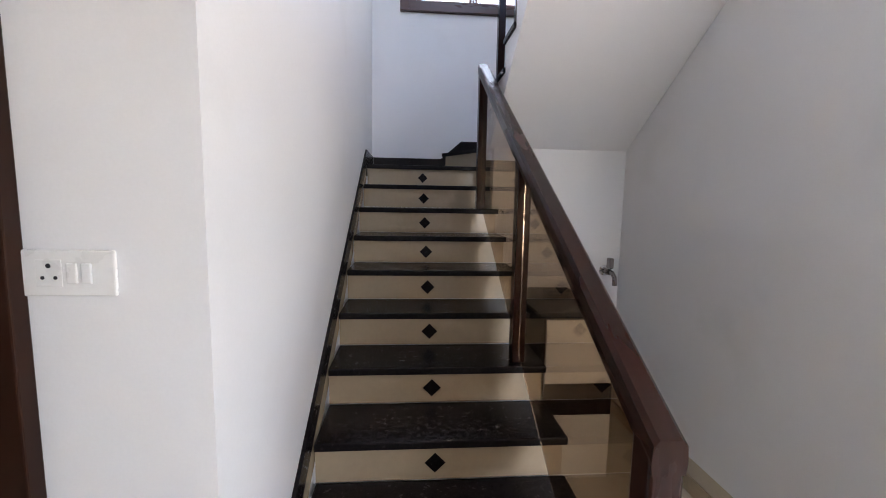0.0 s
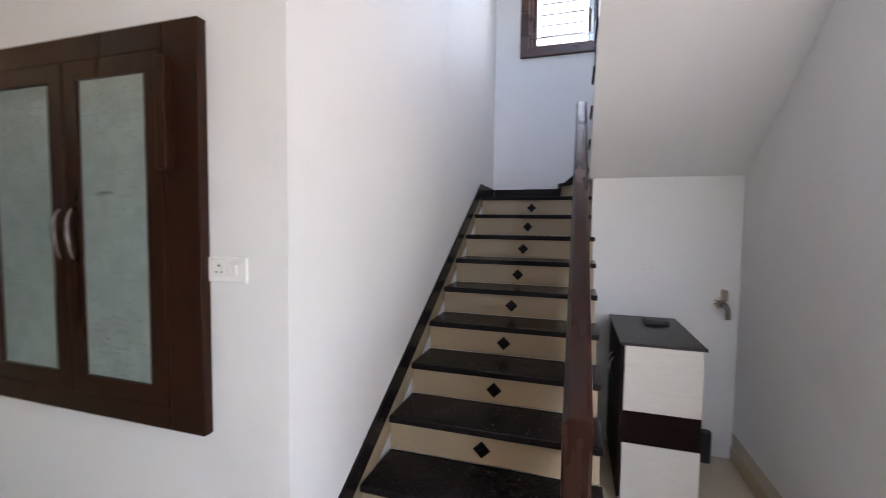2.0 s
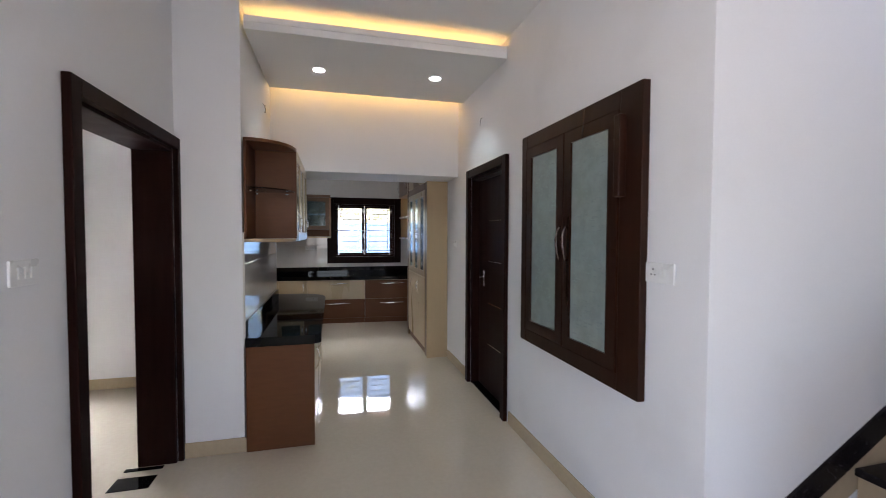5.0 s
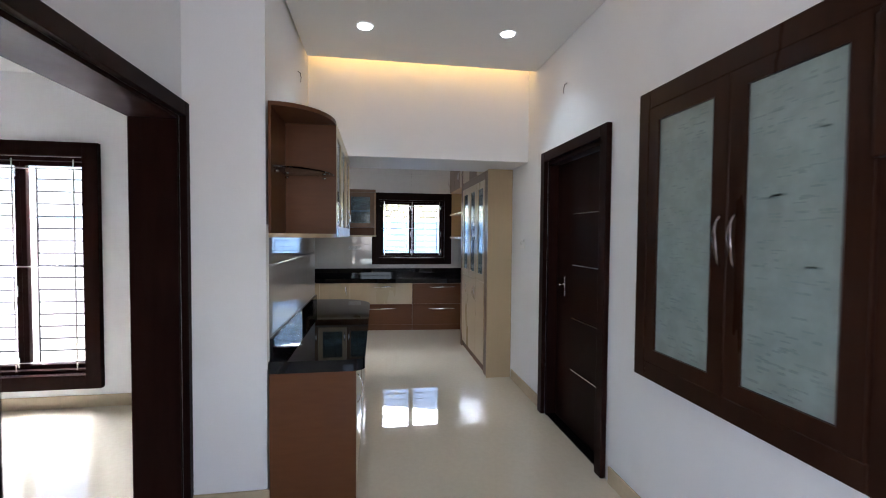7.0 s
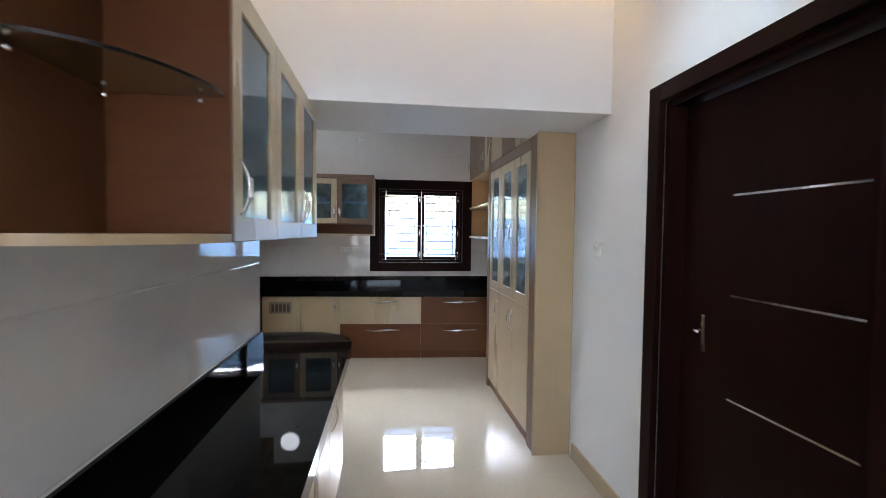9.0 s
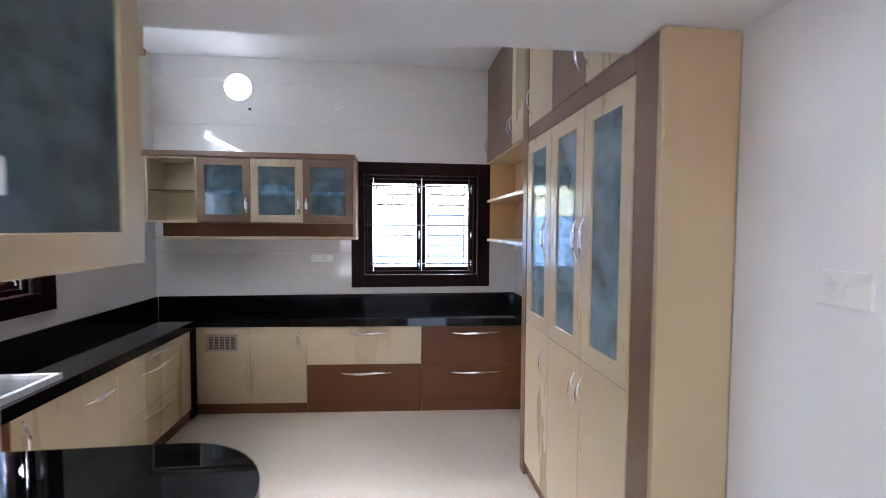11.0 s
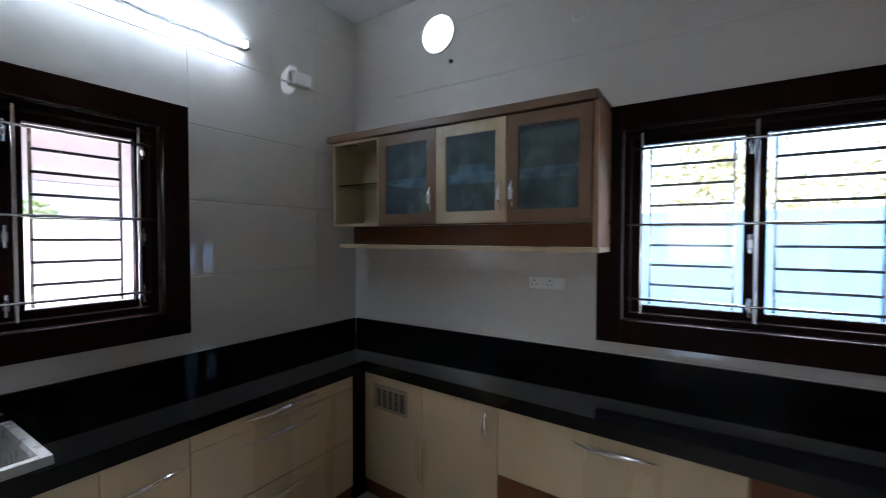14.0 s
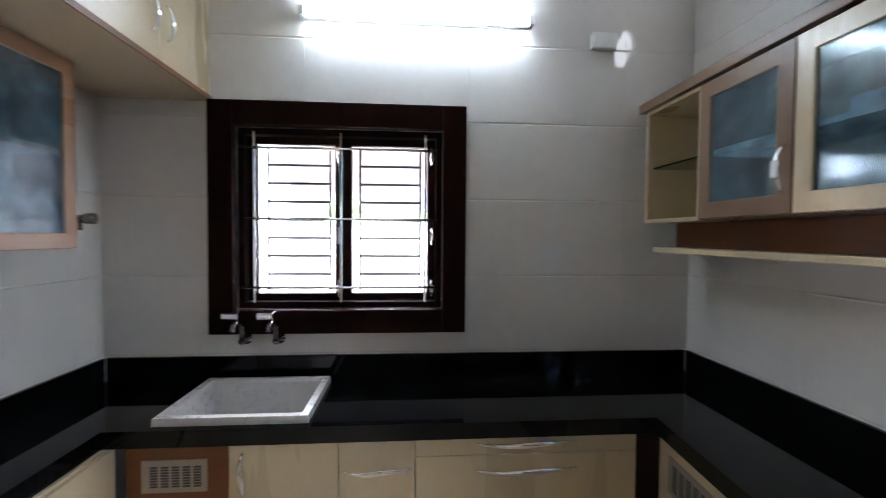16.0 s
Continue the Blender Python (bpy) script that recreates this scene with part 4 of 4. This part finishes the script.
switch_plate("white switch plate on the side wall of the kitchen", pose(-6.1, YN, 1.24, 0, 0, 180), 0.10, 0.085, [(0, "r")])
tl = thing("tube_light", "lit white tube light on the tiled wall", "light", pose(-5.123, YS, 2.53))
part("batten", B(-0.56, 0.56, 0.001, 0.036, -0.014, 0.014, 0.004), PLASTIC, tl)
part("tube", cyl((-0.532, 0.056, 0), (0.532, 0.056, 0), 0.016, seg=16), TUBE, tl, "glowing tube", True)
for x in (-0.545, 0.545):
    part("end_cap", B(x - 0.012, x + 0.012, 0.0365, 0.076, -0.022, 0.022, 0.003), PLASTIC, tl)
for x, y in ((-2.53, -0.478), (-2.47, 0.51)):
    d = thing("downlight", "lit round ceiling downlight", "light", pose(x, y, 2.87), group="corridor downlights")
    part("trim_ring", cyl((0, 0, -0.006), (0, 0, -0.001), 0.060, seg=28), PLASTIC, d, smooth=False)
    part("lens", cyl((0, 0, -0.0085), (0, 0, -0.0062), 0.045, seg=28), DOWN, d, "glowing lens")
solid("door_chime", B(-0.305, -0.18, YR - 0.055, YR - 0.0005, 2.487, 2.66, 0.006), PLASTIC, "small white box high on the corridor wall", "box")
for x, y, z, sg in ((-2.708, YT, 2.60, 1), (-2.49, YR, 2.56, -1)):
    solid("loose_wire", sweep([(x, y, z), (x + 0.01, y + sg * 0.02, z - 0.015), (x + 0.004, y + sg * 0.025, z - 0.045), (x - 0.006, y + sg * 0.02, z - 0.075)], 0.0022, 0.0022, (1, 0, 0), 6), DARKHOLE, "short loose wire end hanging from the wall", "wire", smooth=True, group="loose wires")
solid("wire_hook", sweep([(XW + 0.001, -0.535, 2.63), (XW + 0.02, -0.555, 2.615), (XW + 0.03, -0.575, 2.60), (XW + 0.03, -0.595, 2.602), (XW + 0.028, -0.605, 2.62), (XW + 0.025, -0.603, 2.64)], 0.003, 0.003, (1, 0, 0), 6), PLASTIC, "short white wire hook sticking out of the tiles", "hook", smooth=True)
solid("wall_bolt", cyl((XW, -1.361, 2.577), (XW + 0.012, -1.361, 2.577), 0.012, seg=12), DARKHOLE, "small dark bolt in the tiled wall", "bolt")

# ---- stairs ----
R, G, Y3 = 0.1765, 0.3025, 1.74
def ry(k):
    return Y3 + (k - 3) * G
SX = 1.0
stairs = thing("staircase", "staircase with black granite treads and cream risers", "stairs", kind="structure")
body = [(ry(1) + 0.02, 0.0)]
for k in range(1, 10):
    body += [(ry(k) + 0.02, k * R - 0.035), (ry(k + 1) + 0.02, k * R - 0.035)]
body += [(ry(10) + 0.02, 10 * R - 0.035), (YB - 0.001, 10 * R - 0.035), (YB - 0.001, 10 * R - 0.2), (ry(10) - 0.1, 10 * R - 0.3), (ry(3), 0.0)]
part("stair_core", prism(body, "x", XS + 0.001, SX - 0.03), WALL, stairs, "white plastered core")
for k in range(1, 11):
    y = ry(k)
    rz = part("riser", B(XS + 0.015, SX - 0.01, y, y + 0.019, (k - 1) * R + 0.001, k * R - 0.034), RISER, stairs, "cream glazed riser")
    c, zc, s = 0.462, (k - 0.5) * R - 0.017, 0.042
    part("diamond", prism([(c - s, zc), (c, zc - s), (c + s, zc), (c, zc + s)], "y", y - 0.003, y - 0.0005), TREAD, rz, "black stone diamond inlay")
    if k < 10:
        part("tread", B(XS + 0.015, SX + 0.005, y - 0.025, y + G - 0.001, k * R - 0.0335, k * R, 0.006), TREAD, stairs, "black granite tread")
part("landing_slab", B(XS + 0.015, XR - 0.002, ry(10) - 0.025, YB - 0.002, 10 * R - 0.0335, 10 * R, 0.006), TREAD, stairs, "black granite landing")
# winder step beside the back wall and the upper flight
part("riser", prism([(0.70, YB - 0.004), (1.0, ry(10) + 0.12), (1.015, ry(10) + 0.13), (0.72, YB - 0.004)], "z", 10 * R + 0.001, 11 * R - 0.034), RISER, stairs)
part("tread", prism([(0.67, YB - 0.004), (0.98, ry(10) + 0.10), (XR - 0.003, ry(10) + 0.10), (XR - 0.003, YB - 0.004)], "z", 11 * R - 0.0335, 11 * R), TREAD, stairs)
part("stair_core", prism([(0.72, YB - 0.005), (1.02, ry(10) + 0.13), (XR - 0.003, ry(10) + 0.13), (XR - 0.003, YB - 0.005)], "z", 10 * R + 0.001, 11 * R - 0.035), WALL, stairs)
# upper flight seen from below
SLOPE, NY3, NZ3, UX = 0.70, 3.33, 1.87, 0.95
prof = [(NY3, NZ3), (1.2, NZ3 + SLOPE * (NY3 - 1.2)), (1.2, NZ3 + SLOPE * (NY3 - 1.2) + 0.22)]
for k in range(9):
    yk = 1.4 + k * 0.252
    prof += [(yk, NZ3 + SLOPE * (NY3 - yk) + 0.30), (yk, NZ3 + SLOPE * (NY3 - yk) + 0.12)]
prof += [(3.62, NZ3 + 0.1), (3.62, NZ3)]
part("upper_flight", prism(prof, "x", UX, XR - 0.002), WALL, stairs, "white plastered underside of the upper flight")
for k in range(9):
    yk = 1.4 + k * 0.252
    zt = NZ3 + SLOPE * (NY3 - yk) + 0.12
    part("tread", B(UX - 0.015, XR - 0.003, yk - 0.005, yk + 0.275, zt + 0.001, zt + 0.034, 0.005), TREAD, stairs)
wall("wall_nook", "y", NY3, NY3 + 0.12, SX - 0.02, XR - 0.002, SUNK, NZ3 - 0.002, WALL, "white wall closing the space under the stairs")
# black stone skirting climbing beside the treads
for k in range(1, 10):
    y0, y1 = ry(k) - 0.03, ry(k + 1) - 0.03
    za, zb = k * R, (k + 1) * R
    part("skirting_fill", prism([(y0, za - 0.12), (y1, zb - 0.12), (y1, zb + 0.005), (y0, za + 0.005)], "x", XS + 0.0005, XS + 0.010), RISER, stairs)
    part("stair_skirting", prism([(y0, za + 0.005), (y1, zb + 0.005), (y1, zb + 0.12), (y0, za + 0.12)], "x", XS + 0.0005, XS + 0.0145), TREAD, stairs)
part("stair_skirting", B(XS + 0.0005, XS + 0.0145, ry(10) - 0.03, YB - 0.02, 10 * R - 0.1, 10 * R + 0.12, 0.002), TREAD, stairs)
part("stair_skirting", B(XS + 0.015, 0.66, YB - 0.018, YB - 0.003, 10 * R + 0.0005, 10 * R + 0.12, 0.002), TREAD, stairs)
part("stair_skirting", prism([(0.66, 10 * R + 0.001), (0.66, 10 * R + 0.12), (0.86, 11 * R + 0.12), (1.15, 11 * R + 0.12), (1.15, 11 * R + 0.001), (0.8, 11 * R + 0.001)], "y", YB - 0.018, YB - 0.003), TREAD, stairs)

# railing with bronze glass
rail = thing("stair_railing", "dark wood stair railing with bronze glass panels", "railing")
RX = 0.878
def rail_z(y):
    return 1.015 + (2.44 - 1.015) / (3.32 - 0.95) * (y - 0.95)
def post(y, w, z0, z1, d=None):
    return part("post", B(RX - w / 2, RX + w / 2, y - (d or w) / 2, y + (d or w) / 2, z0, z1, 0.006), WOOD_RAIL, rail)
part("newel_post", B(RX - 0.038, RX + 0.038, 0.91, 0.985, 0.0, rail_z(0.95) - 0.03, 0.008), WOOD_RAIL, rail)
post(2.10, 0.070, 4 * R + 0.001, rail_z(2.10) - 0.045, 0.07)
post(3.30, 0.070, 8 * R + 0.001, rail_z(3.30) - 0.045, 0.07)
bm = bmesh.new()
sec = [(-0.036, -0.06), (0.036, -0.06), (0.039, -0.03), (0.036, 0.004), (0.024, 0.016), (-0.024, 0.016), (-0.036, 0.004), (-0.039, -0.03)]
rings = [[bm.verts.new((RX + u, y, rail_z(y) + v)) for u, v in sec] for y in (0.905, 1.0, 2.1, 3.2, 3.335)]
for a, b in zip(rings, rings[1:]):
    for k in range(8):
        bm.faces.new((a[k], a[(k + 1) % 8], b[(k + 1) % 8], b[k]))
bm.faces.new(rings[0])
bm.faces.new(rings[-1])
part("handrail", bm, WOOD_RAIL, rail, "polished dark handrail")
for y0, y1, off in ((0.995, 2.06, 0.10), (2.14, 3.26, 0.10)):
    n0 = lambda y: ((y - ry(1)) / G + 1) * R
    part("glass_panel", prism([(y0, n0(y0) + 0.03), (y1, n0(y1) + 0.03), (y1, rail_z(y1) - 0.05), (y0, rail_z(y0) - 0.05)], "x", RX - 0.004, RX + 0.004), BRONZE, rail, "bronze tinted glass panel")
# railing of the upper flight
ur = thing("upper_railing", "dark wood railing of the upper flight", "railing")
for y in (2.2, 2.75, 3.25):
    zt = NZ3 + SLOPE * (NY3 - y) + 0.2
    part("post", B(UX + 0.01, UX + 0.06, y - 0.03, y + 0.03, zt - 0.04, zt + 0.85, 0.005), WOOD_RAIL, ur)
part("handrail", sweep([(UX + 0.035, 3.3, NZ3 + 1.08), (UX + 0.035, 1.6, NZ3 + 1.08 + SLOPE * 1.7)], 0.035, 0.035, seg=10), WOOD_RAIL, ur, smooth=True)

# ---- under-stair cabinet and tap ----
uc = thing("understair_cabinet", "white grained cabinet with a dark band under the stairs", "cabinet", Matrix.Translation((0, 0, 0)))
cx0, cx1, cy0, cy1 = 1.16, 1.575, 2.50, NY3 - 0.003
part("body", B(cx0, cx1, cy0, cy1, SUNK, 0.795), CABWHITE, uc)
part("dark_band", B(cx0 - 0.001, cx1 + 0.001, cy0 - 0.006, cy0 - 0.0005, 0.205, 0.40, 0.001), BLACKLAM, uc, "dark brown band")
part("panel", B(cx0, cx1, cy0 - 0.008, cy0 - 0.0005, SUNK, 0.203, 0.002), CABWHITE, uc)
part("panel", B(cx0, cx1, cy0 - 0.008, cy0 - 0.0005, 0.402, 0.795, 0.002), CABWHITE, uc)
part("side_door", B(cx0 - 0.022, cx0 - 0.001, cy0 + 0.004, cy0 + 0.40, SUNK + 0.06, 0.79, 0.002), BLACKLAM, uc, "dark brown cabinet door")
part("side_door", B(cx0 - 0.022, cx0 - 0.001, cy0 + 0.404, cy1 - 0.004, SUNK + 0.06, 0.79, 0.002), BLACKLAM, uc, "dark brown cabinet door")
for hy in (cy0 + 0.34, cy0 + 0.46):
    part("handle", bow_mesh(0.14, m=pose(cx0 - 0.022, hy, 0.55, 0, 0, 90) @ pose(0, 0, 0, 0, 90, 0)), CHROME, uc, "chrome bow handle", smooth=True)
part("top", B(cx0 - 0.028, cx1 + 0.015, cy0 - 0.02, cy1, 0.7955, 0.812, 0.003), CABTOP, uc, "grey-black granite top")
solid("soap_tray", B(1.34, 1.50, 3.02, 3.14, 0.8125, 0.845, 0.01), DARKHOLE, "small dark tray on the cabinet top", "tray")
tp = thing("wall_tap", "chrome bib tap on the wall under the stairs", "tap", pose(1.875, NY3, 0.95, 0, 0, 180) @ Matrix.Scale(1.45, 4))
part("flange", cyl((0, 0.001, 0), (0, 0.01, 0), 0.028, seg=20), CHROME, tp, smooth=True)
part("body", cyl((0, 0, 0), (0, 0.07, 0), 0.016, seg=14), DARK_CHROME, tp, smooth=True)
part("spout", sweep([(0, 0.05, 0), (0, 0.10, 0.0), (0, 0.125, -0.02), (0, 0.13, -0.06)], 0.012, 0.012, (1, 0, 0)), DARK_CHROME, tp, smooth=True)
part("handle", B(-0.012, 0.012, 0.05, 0.09, 0.02, 0.075, 0.005), DARK_CHROME, tp)
solid("pipe_cover", cyl((1.80, 3.24, SUNK), (1.80, 3.24, 0.02), 0.04, seg=16), DARKHOLE, "grey drain pipe stub in the corner", "pipe")
switch_plate("white switch plate in the alcove under the stairs", pose(1.38, NY3, 1.17, 0, 0, 180), 0.12, 0.04, [(0, "r")])

# ---- outside ----
# concrete sunshades over the kitchen windows
solid("sunshade", B(XW - 0.80, XW - 0.202, W1[0] - 0.2, W1[1] + 0.2, 2.10, 2.17, 0.006), PINKWALL, "painted concrete sunshade over the kitchen window", "sunshade", "structure")
# Assumed shade, added to keep high sky light off the kitchen floor.
solid("sunshade", B(W2[0] - 0.2, W2[1] + 0.2, YS - 0.80, YS - 0.202, 2.10, 2.17, 0.006), PINKWALL, "assumed concrete sunshade over the sink window, blocking high sky light", "sunshade", "structure")
slab("ground", -150, 150, -150, 150, -0.45, -0.30, EARTH, "dry bare earth outside", "ground")
solid("compound_wall", B(-9.3, -9.15, -9, 8, -0.299, 1.75, 0.01), BLUEWALL, "pale blue compound wall outside the kitchen", "wall", "structure")
solid("compound_wall", B(-9.14, 6, -4.6, -4.45, -0.299, 1.62, 0.01), PALEWALL, "white compound wall outside the window", "wall", "structure")
nh = thing("neighbour_house", "pink painted neighbouring house behind the wall", "house", kind="structure")
part("wall", B(-11, 0, -9.6, -9.4, 2.42, 7.5, 0.01), PINKWALL, nh, "pink upper wall")
# White band imitating the bright sunlit gap below the pink wall.
part("wall", B(-11, 0, -9.6, -9.37, -0.299, 2.415, 0.01), PALEWALL, nh, "white band standing in for a bright sunlit gap")
part("sunshade", B(-11, 0, -9.39, -9.0, 3.6, 3.75, 0.01), PALEWALL, nh)


def shrub(x, y, z, r, n, seed, name="shrub", label="leafy green shrub behind the compound wall", leaves=LEAF):
    rnd = random.Random(seed)
    t = thing(name, label, "plant")
    bm = cyl((x, y, -0.299), (x, y, z), 0.05, seg=8, r2=0.03)
    tips = []
    for k in range(7):
        a, e = rnd.uniform(0, 6.28), rnd.uniform(0.3, 1.2)
        q = (x + r * 0.8 * math.cos(a) * math.cos(e), y + r * 0.8 * math.sin(a) * math.cos(e), z + r * math.sin(e))
        cyl((x, y, z - 0.1), q, 0.022, bm, 6, 0.006)
        tips.append(Vector(q))
    part("trunk", bm, BARK, t)
    bm = bmesh.new()
    for k in range(n):
        c = rnd.choice(tips) + Vector((rnd.gauss(0, r * 0.28), rnd.gauss(0, r * 0.28), rnd.gauss(0, r * 0.22)))
        m = Matrix.Translation(c) @ Euler((rnd.uniform(0, 6), rnd.uniform(0, 6), rnd.uniform(0, 6))).to_matrix().to_4x4()
        s = rnd.uniform(0.05, 0.10) * (1.3 if r > 1 else 1.0)
        vs = [bm.verts.new(m @ Vector(p)) for p in ((0, -s, 0), (s * 0.4, 0, 0.01), (0, s, 0), (-s * 0.4, 0, 0.01))]
        bm.faces.new(vs)
    part("crown", bm, leaves, t)


for i, (x, y) in enumerate(((-4.3, -5.6), (-5.6, -6.1), (-3.1, -6.0))):
    shrub(x, y, 1.42, 0.40, 200, 20 + i)
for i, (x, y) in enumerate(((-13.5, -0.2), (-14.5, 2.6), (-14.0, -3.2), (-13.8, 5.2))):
    shrub(x, y, 1.5, 1.5, 900, 30 + i, "tree", "leafy tree beyond the compound wall, washed pale by painted glare", LEAF_PALE)
